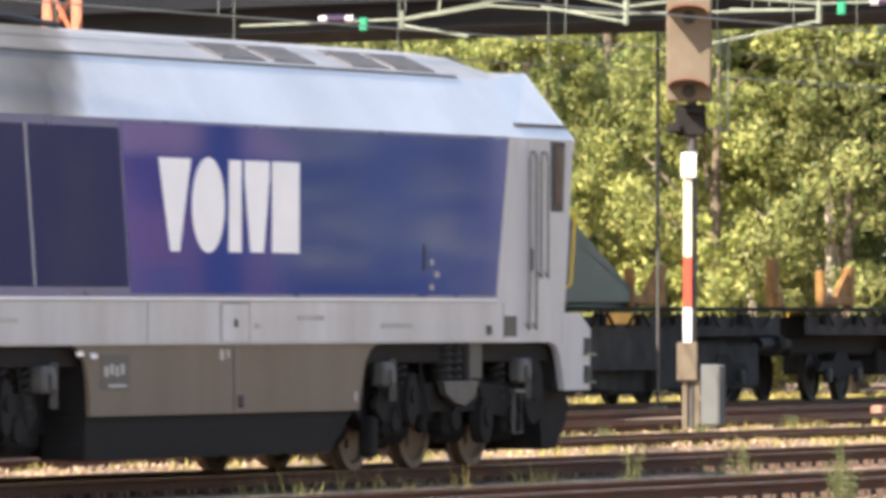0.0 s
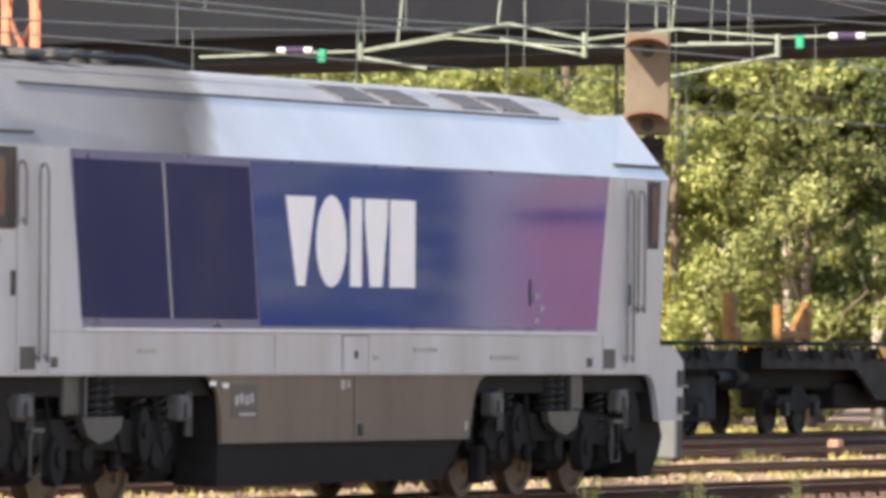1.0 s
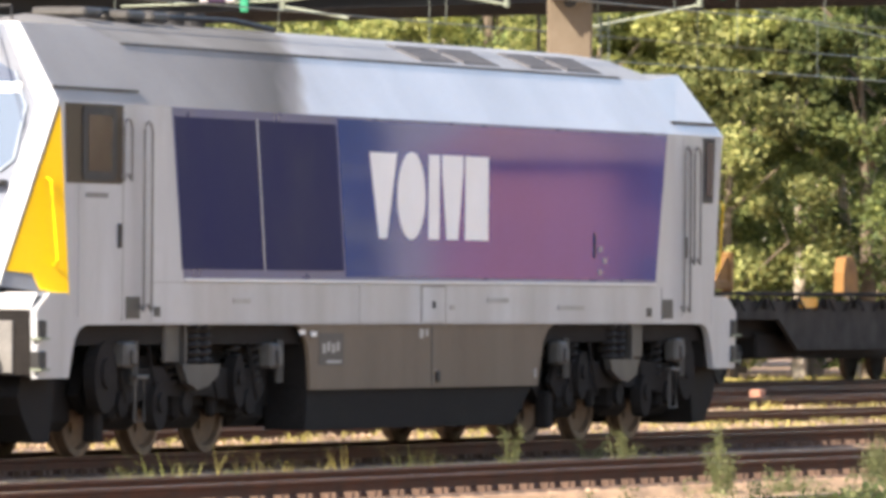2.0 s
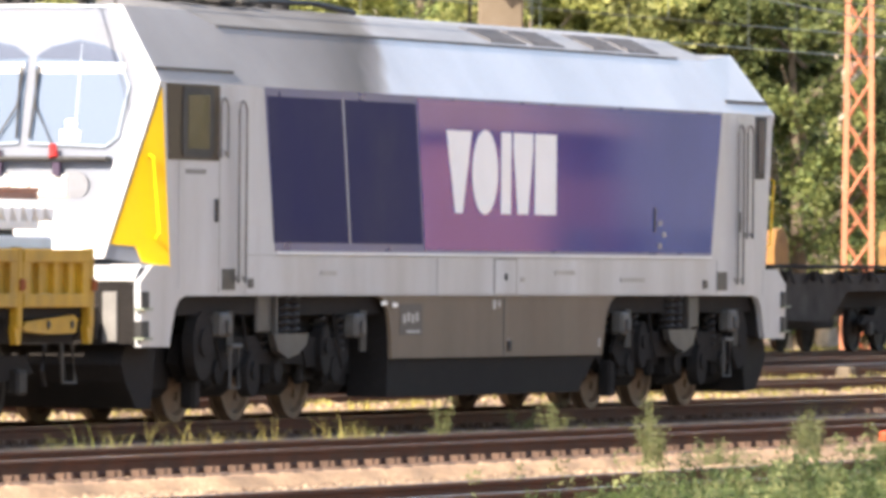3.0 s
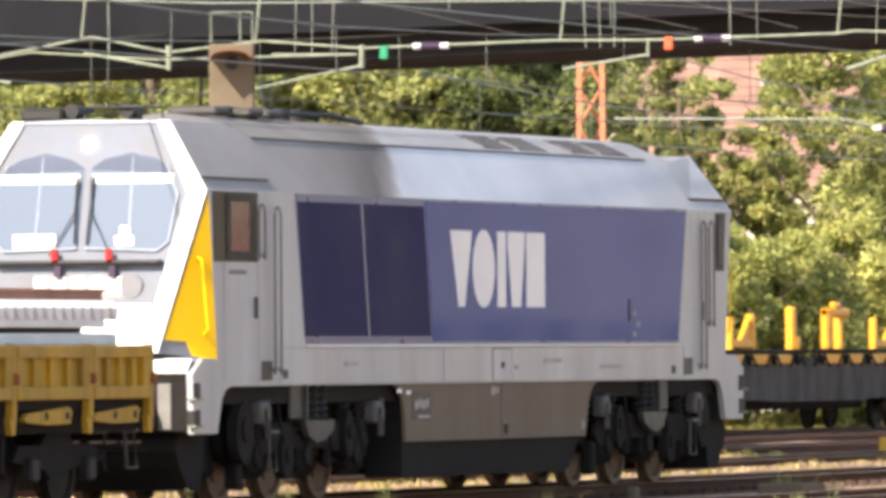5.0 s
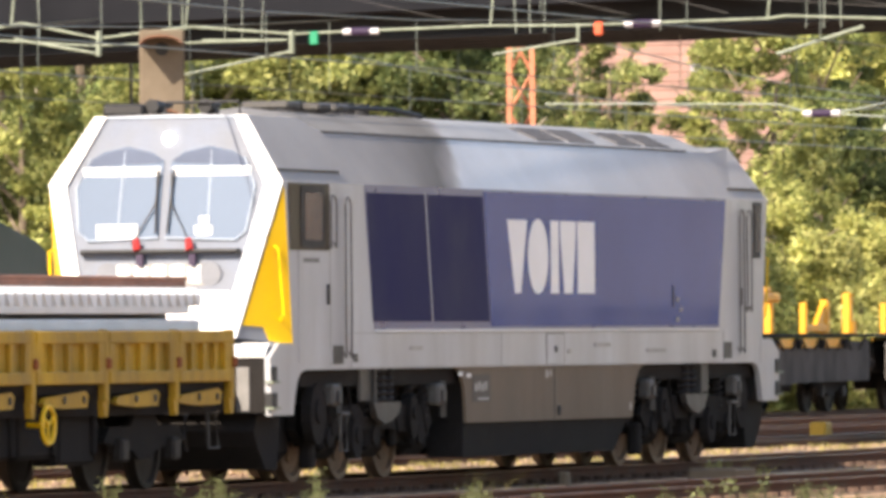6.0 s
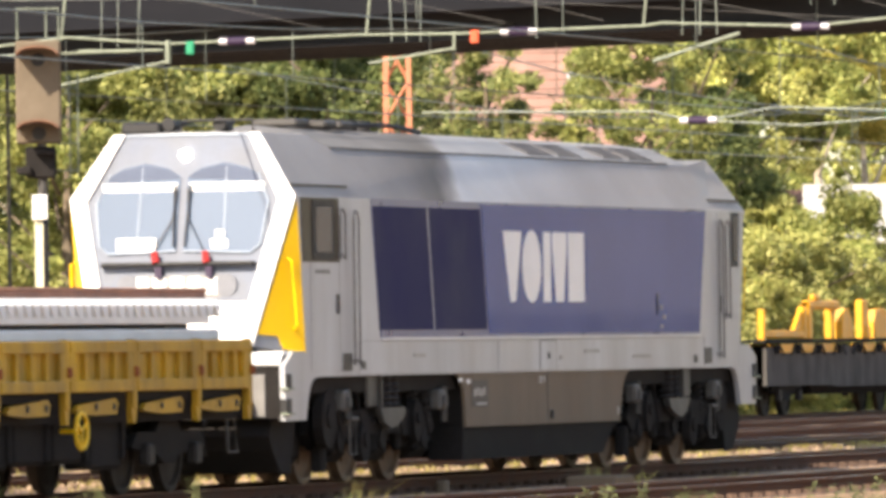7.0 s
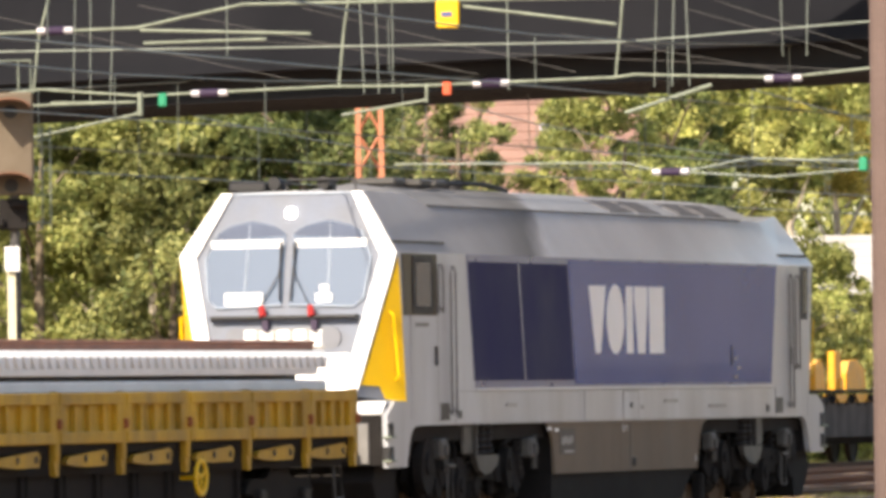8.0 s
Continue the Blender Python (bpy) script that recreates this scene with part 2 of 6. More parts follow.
# ---- setting ----
def ground_height(x, y):
    """Yard level, a little below the rail tops, with slow unevenness."""
    h = -0.30 + 0.05 * noise.noise(Vector((x * 0.15, y * 0.3, 0.0)))
    for mid, top, half in ((41.4, 0.27, 0.75), (47.3, 0.25, 0.8), (52.8, 0.26, 0.9), (57.7, 0.25, 0.7)):
        h += top * math.exp(-((y - mid) / half) ** 2) * (0.93 + 0.15 * noise.noise(Vector((x * 0.5, mid, 7.0))))
    if y < 29.6:
        h += 0.06
    if y < 23.4:
        h += 0.10 + 0.10 * noise.noise(Vector((x * 0.2, y * 0.5, 3.0)))
    return h


def make_ground():
    bm = NB()
    xs = [-4000, -800, -100, 0, 30] + [50 + 2.0 * i for i in range(120)] + [320, 420, 700, 1500, 4500]
    ys = [-4000, -600, -60, 0, 12, 18] + [20 + 0.4 * i for i in range(150)] + [90, 120, 200, 500, 1500, 4500]
    grid = [[bm.verts.new((x, y, ground_height(x, y) if 20 < y < 80 and 49 < x < 290 else -0.34)) for x in xs] for y in ys]
    for a, b in zip(grid, grid[1:]):
        for i in range(len(xs) - 1):
            bm.faces.new((a[i], a[i + 1], b[i + 1], b[i]))
    m = bpy.data.materials.new("yard_ground")
    m.use_nodes = True
    nt = m.node_tree
    b = nt.nodes["Principled BSDF"]
    tc = nt.nodes.new("ShaderNodeTexCoord")
    big = nt.nodes.new("ShaderNodeTexNoise")
    big.inputs["Scale"].default_value, big.inputs["Detail"].default_value = 0.22, 5.0
    small = nt.nodes.new("ShaderNodeTexVoronoi")
    small.inputs["Scale"].default_value = 18.0
    ramp = nt.nodes.new("ShaderNodeValToRGB")
    e = ramp.color_ramp.elements
    e[0].position, e[0].color = 0.30, (0.13, 0.085, 0.066, 1)
    e[1].position, e[1].color = 0.66, (0.50, 0.34, 0.23, 1)
    mid = e.new(0.47)
    mid.color = (0.30, 0.20, 0.14, 1)
    mix = nt.nodes.new("ShaderNodeMix")
    mix.data_type, mix.blend_type = "RGBA", "MULTIPLY"
    mix.inputs["Factor"].default_value = 0.6
    for n in (big, small):
        nt.links.new(tc.outputs["Object"], n.inputs["Vector"])
    nt.links.new(big.outputs["Fac"], ramp.inputs["Fac"])
    nt.links.new(ramp.outputs["Color"], mix.inputs["A"])
    grey = nt.nodes.new("ShaderNodeHueSaturation")
    grey.inputs["Saturation"].default_value, grey.inputs["Value"].default_value = 0.12, 1.3
    nt.links.new(small.outputs["Color"], grey.inputs["Color"])
    nt.links.new(grey.outputs["Color"], mix.inputs["B"])
    nt.links.new(mix.outputs["Result"], b.inputs["Base Color"])
    b.inputs["Roughness"].default_value = 0.95
    bp = nt.nodes.new("ShaderNodeBump")
    bp.inputs["Strength"].default_value, bp.inputs["Distance"].default_value = 0.9, 0.05
    nt.links.new(small.outputs["Distance"], bp.inputs["Height"])
    nt.links.new(bp.outputs["Normal"], b.inputs["Normal"])
    solid("ground", bm, m, "brown stony railway yard ground with dirt", "ground", kind="structure")


make_ground()

RAIL_PROFILE = [(-0.07, -0.16), (0.07, -0.16), (0.07, -0.145), (0.012, -0.12), (0.012, -0.045), (0.036, -0.035),
                (0.036, -0.006), (0.028, 0.0), (-0.028, 0.0), (-0.036, -0.006), (-0.036, -0.035), (-0.012, -0.045), (-0.012, -0.12), (-0.07, -0.145)]


def railway(y, x0, x1, n_near=0, near0=60.0):
    """A running track: two rails on sleepers in a bed of ballast."""
    t = thing("railway_track", "rusty railway track on sleepers in brown ballast", "railway track", pose(0, y, 0), "yard tracks", "structure")
    bed = NB()
    prism(bed, [(-1.75, -0.42), (-1.40, -0.182), (1.40, -0.182), (1.75, -0.42)], x0, x1, "x")
    part("ballast_bed", bed, BALLAST, t)
    for side in (-1, 1):
        c = side * 0.7535
        r = NB()
        prism(r, [(c + u, v) for u, v in RAIL_PROFILE], x0, x1, "x")
        rail = part("rail", r, RUST, t, "rust-brown steel rail")
        h = NB()
        box(h, ((x0 + x1) / 2, c, 0.001), (x1 - x0, 0.05, 0.004))
        part("running_surface", h, RAIL_TOP, rail, "polished running surface")
    s = NB()
    box(s, (0, 0, 0), (0.24, 2.5, 0.16), 0.02)
    for q in (-0.7535, 0.7535):
        for d in (-0.13, 0.13):
            for u in (-0.085, 0.085):
                box(s, (u, q + d, 0.10), (0.055, 0.08, 0.065))
    me = finish(s, "sleeper", CONCRETE_OLD)
    k = 0
    x = x0 + 0.3
    rest = NB()
    while x < x1:
        if near0 <= x and k < n_near:
            o = part("sleeper", me, None, t)
            o.location = (x, 0, -0.245)
            k += 1
        else:
            box(rest, (x, 0, -0.245), (0.24, 2.5, 0.16))
        x += 0.60
    tagged(part("sleepers", rest, CONCRETE_OLD, t), kind="stuff")
    return t


CONCRETE_OLD = material("old_sleeper", (0.10, 0.062, 0.045), 0.9, 0.0, 0.25, 2.0, bump=0.2, random_part=0.2)
for yy, n in ((24.85, 200), (32.1, 220), (TRACK_Y, 150), (44.4, 60), (50.2, 0), (55.4, 0), (60.0, 0)):
    railway(yy, 40.0, 330.0, n)


# ---- locomotive ----
def face_x(z):
    """Forward edge of the raked cab front at height z."""
    return -0.38 + (z - 1.7) * 0.262


LEN = 21.28


def flip_y(p):
    return (p[0], -p[1], p[2])


def far_end(p):
    """The same point at the other cab."""
    return (LEN - p[0], p[1], p[2])


def body_rings():
    def ring(x_low, x_eave, x_top, fold, crest, mid):
        near = [(x_low, -1.425, 1.32), (x_low, -1.425, 1.63), (x_eave, -1.425, 3.5), (x_top, -fold[0], fold[1]), (x_top, -crest[0], crest[1])]
        return near + [(x_top, 0, mid)] + [flip_y(p) for p in near[::-1]]
    cab = ((0.925, 4.28), (0.5, 4.29), 4.30)
    hood = ((1.04, 4.12), (0.52, 4.36), 4.43)
    a = ring(0.37, face_x(3.5), face_x(4.28), *cab)
    b = ring(2.45, 2.45, 2.1, *cab)
    c = ring(2.75, 2.75, 2.75, *hood)
    mids = [ring(x, x, x, *hood) for x in (5, 8, 11, 14, 17)]
    d = ring(LEN - 1.95, LEN - 1.95, LEN - 1.75, *hood)
    e = ring(LEN - 1.9, LEN - 1.9, LEN - 1.6, (1.03, 4.13), (0.52, 4.35), 4.42)
    z = [(LEN - p[0], p[1], min(p[2], 3.5) + max(p[2] - 3.5, 0) * 0.92) for p in a]
    return [a, b, c] + mids + [d, e, z]


def stained(base, name):
    """Silver paint with an exhaust soot stain over a stretch of the hood."""
    m = base.copy()
    m.name = name
    nt = m.node_tree
    b = nt.nodes["Principled BSDF"]
    src = b.inputs["Base Color"].links[0].from_socket
    tc = nt.nodes.new("ShaderNodeTexCoord")
    sep = nt.nodes.new("ShaderNodeSeparateXYZ")
    nt.links.new(tc.outputs["Object"], sep.inputs["Vector"])
    n = nt.nodes.new("ShaderNodeTexNoise")
    n.inputs["Scale"].default_value = 1.3
    nt.links.new(tc.outputs["Object"], n.inputs["Vector"])
    add = nt.nodes.new("ShaderNodeMath")
    add.operation = "MULTIPLY_ADD"
    add.inputs[1].default_value = 0.7
    nt.links.new(n.outputs["Fac"], add.inputs[0])
    # the stain slants: it lies further back along the hood towards the roof's middle
    flank = nt.nodes.new("ShaderNodeMath")
    flank.operation = "ABSOLUTE"
    nt.links.new(sep.outputs["Y"], flank.inputs[0])
    slant = nt.nodes.new("ShaderNodeMath")
    slant.operation = "MULTIPLY_ADD"
    slant.inputs[1].default_value = 1.9
    nt.links.new(flank.outputs[0], slant.inputs[0])
    nt.links.new(sep.outputs["X"], slant.inputs[2])
    level = nt.nodes.new("ShaderNodeMath")
    level.operation = "SUBTRACT"
    level.inputs[1].default_value = 2.45
    nt.links.new(slant.outputs[0], level.inputs[0])
    nt.links.new(level.outputs[0], add.inputs[2])
    r = nt.nodes.new("ShaderNodeValToRGB")
    e = r.color_ramp.elements
    e[0].position, e[0].color = 0.0, (0.46, 0.46, 0.46, 1)
    e[1].position, e[1].color = 1.0, (0, 0, 0, 1)
    for pos, v in ((0.42, 0.54), (0.60, 0.70), (0.70, 0.86), (0.745, 0.60), (0.78, 0.06)):
        k = e.new(pos)
        k.color = (v, v, v, 1)
    sc = nt.nodes.new("ShaderNodeMath")
    sc.operation = "DIVIDE"
    sc.inputs[1].default_value = 10.0
    nt.links.new(add.outputs[0], sc.inputs[0])
    nt.links.new(sc.outputs[0], r.inputs["Fac"])
    mix = nt.nodes.new("ShaderNodeMix")
    mix.data_type = "RGBA"
    mix.inputs["B"].default_value = (0.10, 0.095, 0.09, 1)
    nt.links.new(r.outputs["Color"], mix.inputs["Factor"])
    for socket, clean, dirty in (("Roughness", b.inputs["Roughness"].default_value, 0.8), ("Specular IOR Level", 0.5, 0.1), ("Metallic", b.inputs["Metallic"].default_value, 0.0)):
        mr = nt.nodes.new("ShaderNodeMapRange")
        mr.inputs["From Max"].default_value = 0.6
        mr.inputs["To Min"].default_value, mr.inputs["To Max"].default_value = clean, dirty
        nt.links.new(r.outputs["Color"], mr.inputs["Value"])
        nt.links.new(mr.outputs["Result"], b.inputs[socket])
    nt.links.new(src, mix.inputs["A"])
    nt.links.new(mix.outputs["Result"], b.inputs["Base Color"])
    return m


def make_bogie(loco, wheels_x, direction):
    bog = new("bogie")
    bog.parent = loco
    tagged(bog, "black three-axle bogie with coil springs")
    x0, x1 = min(wheels_x), max(wheels_x)
    for side in (-1, 1):
        f = NB()
        y = side * 1.05
        prism(f, [(x0 - 0.75, 0.62), (x0 - 0.6, 0.92), (x0 + 0.9, 1.0), (x1 - 0.9, 1.0), (x1 + 0.6, 0.92), (x1 + 0.75, 0.62), (x1 + 0.45, 0.42), (x1 - 0.45, 0.42), (x1 - 0.7, 0.50), (x0 + 0.7, 0.50), (x0 + 0.45, 0.42), (x0 - 0.45, 0.42)], y - 0.06, y + 0.06)
        part("bogie_frame", f, DARK, bog)
        for x in wheels_x:
            b = NB()
            box(b, (x, side * 1.13, 0.53), (0.34, 0.24, 0.36), 0.05)
            tube(b, (x, side * 1.25, 0.53), (x, side * 1.30, 0.53), 0.13, n=14)
            part("axle_box", b, DARK, bog)
            for d in (-0.30, 0.30):
                s = helix(NB(), (x + d, side * 1.20, 0.68), 0.075, 0.022, 0.42, 5)
                part("coil_spring", s, IRON, bog)
        mid = (x0 + x1) / 2
        d = direction
        for u, r_, hgt in ((0.10, 0.10, 0.40), (0.40, 0.10, 0.40)):
            pk = helix(NB(), (mid + d * u, side * 1.26, 0.90), r_, 0.032, hgt, 5, 12)
            part("large_spring", pk, IRON, bog, "large dark coil spring")
        pt = NB()
        box(pt, (mid - d * 0.50, side * 1.30, 1.13), (0.46, 0.05, 0.40), 0.02)
        box(pt, (mid - d * 0.24, side * 1.33, 1.10), (0.06, 0.08, 0.44), 0.01)
        part("spring_guard", pt, GALV_DULL, bog, "grey guard plate beside the springs")
        pl = NB()
        prism(pl, [(mid + d * u, v) for u, v in ((-0.42, 0.92), (0.66, 0.92), (0.60, 0.80), (0.34, 0.70), (0.02, 0.66), (-0.28, 0.74))], side * 1.36 - 0.04, side * 1.36 + 0.04)
        part("spring_seat", pl, GALV_DULL, bog, "grey spring seat plate")
        of = NB()
        prism(of, [(x0 - 0.55, 0.66), (x0 - 0.40, 0.86), (mid - 0.6, 0.90), (mid - 0.3, 0.72), (mid + 0.3, 0.72), (mid + 0.6, 0.90), (x1 + 0.40, 0.86), (x1 + 0.55, 0.66), (x1 + 0.3, 0.50), (mid + 0.6, 0.60), (mid - 0.6, 0.60), (x0 - 0.3, 0.50)], side * 1.20, side * 1.26)
        part("outer_beam", of, DARK, bog, "black outer bogie beam")
        for u, z in ((-1.87, 1.02), (2.30, 1.00)):
            lb = NB()
            box(lb, (mid + d * u, side * 1.33, z), (0.30, 0.16, 0.26), 0.03)
            box(lb, (mid + d * u + 0.02, side * 1.43, z - 0.02), (0.10, 0.04, 0.16), 0.02)
            bx_ = part("lubricator", lb, LIGHT_GREY, bog, "pale grey lubricator box")
            for o in (0.22, 0.32):
                rd = NB()
                tube(rd, (mid + d * u + o, side * 1.33, 0.72), (mid + d * u + o, side * 1.33, 1.16), 0.028, n=8)
                part("rod", rd, GALV_DULL, bx_)
        for u, z, ra, rb in ((1.42, 0.74, 0.16, 0.27), (-0.85, 0.50, 0.20, 0.24), (-2.35, 0.80, 0.30, 0.36)):
            ov = NB()
            prism(ov, [(mid + d * u + ra * math.cos(math.tau * k / 20), z + rb * math.sin(math.tau * k / 20)) for k in range(20)], side * 1.20, side * 1.33)
            tube(ov, (mid + d * u, side * 1.33, z + 0.04), (mid + d * u, side * 1.36, z + 0.04), ra * 0.5, n=14)
            part("damper", ov, DARK, bog, "oval dark damper housing")
        lp_ = NB()
        xs_ = mid - d * 1.62
        pipe(lp_, [(xs_ - 0.13, side * 1.40, 0.82), (xs_ - 0.13, side * 1.40, 0.36), (xs_ + 0.13, side * 1.40, 0.36), (xs_ + 0.13, side * 1.40, 0.82)], 0.018, 6)
        box(lp_, (xs_, side * 1.40, 0.80), (0.32, 0.08, 0.04), 0.01)
        part("step_loop", lp_, LIGHT_GREY, bog, "pale steel step loop")
        for x in (x0 - 0.05, mid - 0.95, mid + 0.75, x1 + 0.1):
            bc = NB()
            box(bc, (x + 0.25, side * 1.16, 0.56), (0.16, 0.10, 0.36), 0.03)
            part("brake_cylinder", bc, DARK, bog)
            ln = NB()
            pipe(ln, [(x - 0.1, side * 1.26, 1.20), (x - 0.06, side * 1.30, 0.85), (x + 0.1, side * 1.30, 0.55)], 0.018, 6)
            part("brake_pipe", ln, DARK, bog)
        sb = NB()
        box(sb, (x0 - 0.45, side * 1.15, 0.36), (0.20, 0.16, 0.42), 0.03)
        part("sand_box", sb, DARK, bog)
    # black filler boxes, added to make the gaps between the wheels dark
    for a in list(wheels_x) + [x0 - 0.95, x1 + 0.95]:
        mc = NB()
        xm = a + (0.92 if x0 <= a < x1 else 0.0)
        if xm == x1 and a == x1:
            continue
        box(mc, (xm, 0, 0.72), (0.95, 1.9, 0.92), 0.10)
        part("motor_casing", mc, DARK, bog, "black filler box added between the wheels")
    for x in wheels_x:
        w = NB()
        for side in (-1, 1):
            v = NB()
            disc_wheel(v, (0, 0, 0), 0.50, 0.14)
            if side == 1:
                bmesh.ops.rotate(v, verts=v.verts, matrix=Matrix.Rotation(math.pi, 3, "Z"))
            # flange faces inwards
            bmesh.ops.translate(v, verts=v.verts, vec=(0, side * 0.755, 0))
            me = bpy.data.meshes.new("tmp")
            v.to_mesh(me)
            v.free()
            w.from_mesh(me)
            bpy.data.meshes.remove(me)
        tube(w, (0, -0.75, 0), (0, 0.75, 0), 0.085, n=12)
        for side in (-1, 1):
            for k in range(3):
                a = 2.1 * k
                box(w, (0.25 * math.cos(a), side * 0.80, 0.25 * math.sin(a)), (0.09, 0.04, 0.09))
        ws = part("wheelset", w, TYRE, bog, "brown rusty wheelset with worn rims")
        ws.location = (x, 0, 0.50)
        WHEELS.append(ws)
    return bog


WHEELS = []
LIGHT_GREY = material("light_grey_fitting", (0.11, 0.109, 0.108), 0.6, 0.1, 0.2, 3.0, dirt=(0.05, 0.045, 0.04), dirt_amount=0.7)
SEAM_BROWN = material("brown_plate", (0.11, 0.095, 0.08), 0.7)
SEAM_PALE = material("pale_grey_seam", (0.34, 0.34, 0.35), 0.6, 0.1, 0.15, 3.0)
SEAM = material("grey_seam", (0.20, 0.195, 0.19), 0.6, 0.2, 0.15, 3.0)
# brown of this band and the pane below holds their warm reflections
BROWN_REFLECTION = material("brown_reflection_band", (0.055, 0.040, 0.028), 0.4, 0.0, 0.25, 1.2, spec=0.12)
PANE = material("door_pane", (0.085, 0.075, 0.06), 0.08, 0.0, 0.3, 1.0, spec=0.4)
GRILLE = material("roof_grille_grey", (0.15, 0.145, 0.15), 0.7, 0.0, 0.2, 5.0, spec=0.2)
GALV_DULL = material("dull_grey_metal", (0.075, 0.073, 0.072), 0.55, 0.3, 0.2, 3.0, dirt=(0.05, 0.045, 0.04), dirt_amount=0.6)


def cab_front(loco, end):
    """The raked hexagonal cab front: frame, windscreens, lamps, wipers, lower panel, buffer beam."""
    flipx = (lambda p: far_end(p)) if end else (lambda p: p)

    def put(name, bm, mat, parent, label="", smooth=False):
        for v in bm.verts:
            v.co = Vector(flipx(v.co))
            if end and v.co.z > 3.5:
                v.co.z = 3.5 + (v.co.z - 3.5) * 0.92
        return part(name, bm, mat, parent, label, smooth)

    def on_face(y, z, out=0.0):
        return (face_x(z) - out, y, z)

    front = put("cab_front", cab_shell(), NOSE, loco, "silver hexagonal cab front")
    # bright frame bars round the front
    for sy in (-1, 1):
        f = NB()
        outer = [(sy * 1.0, 1.7), (sy * 1.425, 3.5), (sy * 0.925, 4.28)]
        inner = [(sy * 0.80, 1.7), (sy * 1.215, 3.47), (sy * 0.785, 4.28)]
        loft(f, [[on_face(*p, 0.0), on_face(*q, 0.0), on_face(*q, 0.05), on_face(*p, 0.05)] for p, q in zip(outer, inner)])
        put("front_frame", f, WHITE, front, "bright white raised bar along the cab front")
    tr = NB()
    loft(tr, [[on_face(y, 4.28, 0.0), on_face(y, 4.255, 0.0), on_face(y, 4.255, 0.02), on_face(y, 4.28, 0.02)] for y in (-0.78, 0.78)])
    put("top_edge", tr, PALE_STRIP, front, "thin pale edge over the windscreens")
    # white patch: overexposed sunlight on the lower nose, put in as colour
    ln = NB()
    loft(ln, [[on_face(-w, z, 0.0), on_face(w, z, 0.0), on_face(w, z, 0.02), on_face(-w, z, 0.02)] for z, w in ((1.72, 0.795), (2.20, 0.905), (2.24, 0.86))])
    put("lower_nose_panel", ln, WHITE, front, "white patch painted for the glaring sun on the lower nose")
    # two windscreens
    for sy in (-1, 1):
        g = NB()
        pts = [(sy * 0.045, 2.87), (sy * 0.90, 2.84), (sy * 1.01, 2.93), (sy * 1.08, 3.45), (sy * 0.93, 3.78), (sy * 0.78, 3.87), (sy * 0.5, 3.93), (sy * 0.2, 3.86), (sy * 0.045, 3.76)]
        a = [g.verts.new(on_face(y, z, 0.016)) for y, z in pts]
        b = [g.verts.new(on_face(y, z, 0.004)) for y, z in pts]
        g.faces.new(a)
        g.faces.new(b[::-1])
        for i in range(len(pts)):
            j = (i + 1) % len(pts)
            g.faces.new((a[i], a[j], b[j], b[i]))
        put("windscreen", g, SCREEN, front, "pale blue windscreen reflecting the sky")
        # dark polygons put the dim interior above the blind into colour
        tb = NB()
        prof = [(0.07, 3.74), (1.02, 3.705), (0.92, 3.775), (0.78, 3.855), (0.5, 3.915), (0.2, 3.85), (0.07, 3.77)]
        loft(tb, [[on_face(sy * y, z, o) for y, z in prof] for o in (0.017, 0.022)])
        put("tinted_band", tb, DIM_CAB, front, "dark band painted for the dim cab above the blind")
        sr = NB()
        pipe(sr, [on_face(sy * y, z, 0.02) for y, z in ((0.05, 2.86), (0.90, 2.83), (1.02, 2.93), (1.09, 3.45), (0.94, 3.79))], 0.016, 6)
        put("windscreen_seal", sr, PALE_STRIP, front, "pale windscreen seal")
        w = NB()
        pipe(w, [on_face(sy * 0.36, 2.78, 0.05), on_face(sy * 0.10, 3.25, 0.06), on_face(sy * 0.07, 3.62, 0.06)], 0.010)
        tube(w, on_face(sy * 0.07, 2.92, 0.06), on_face(sy * 0.10, 3.66, 0.06), 0.012)
        put("wiper", w, BLACK, front)
        hl = NB()
        tube(hl, on_face(sy * 0.62, 2.44, 0.0), on_face(sy * 0.62, 2.44, 0.04), 0.14, n=20)
        put("headlamp", hl, LENS, front, "round clear headlamp")
        bl = NB()
        box(bl, on_face(sy * 0.55, 3.62, 0.02), (0.01, 0.95, 0.13))
        put("sun_blind", bl, WHITE, front, "white sun blind behind the windscreen")
        # thin pale bars paint the upright reflections in the windscreen
        ps = NB()
        tube(ps, on_face(sy * 0.55, 2.95, 0.012), on_face(sy * 0.53, 3.88, 0.012), 0.013, n=6)
        put("inner_post", ps, PALE_STRIP, front, "pale upright reflection painted on the windscreen")
        rl = NB()
        tube(rl, on_face(sy * 0.32 - 0.03, 2.84, 0.09), on_face(sy * 0.32 - 0.07, 2.71, 0.13), 0.042, 0.05, n=12)
        ml = put("marker_lamp", rl, LAMP_RED, front, "small red lamp on a dark bracket")
        lk_ = NB()
        loft(lk_, [[on_face(sy * 0.32 + y, z, o) for y, z in ((-0.04, 2.74), (-0.13, 2.70), (-0.14, 2.52), (-0.06, 2.54))] for o in (0.05, 0.11)])
        put("bracket", lk_, BROWN_INS, ml, "dark lamp bracket")
    tl = NB()
    tube(tl, on_face(0, 4.02, 0.0), on_face(0, 4.02, 0.05), 0.07, n=20)
    put("top_lamp", tl, HEAD_LAMP, front, "glowing round top headlamp")
    hr = NB()
    pipe(hr, [on_face(-0.95, 2.70, 0.02), on_face(-0.95, 2.70, 0.10), on_face(0.95, 2.70, 0.10), on_face(0.95, 2.70, 0.02)], 0.036)
    put("grab_rail", hr, BLACK, front, "dark horizontal grab rail")
    lg = NB()
    eb = NB()
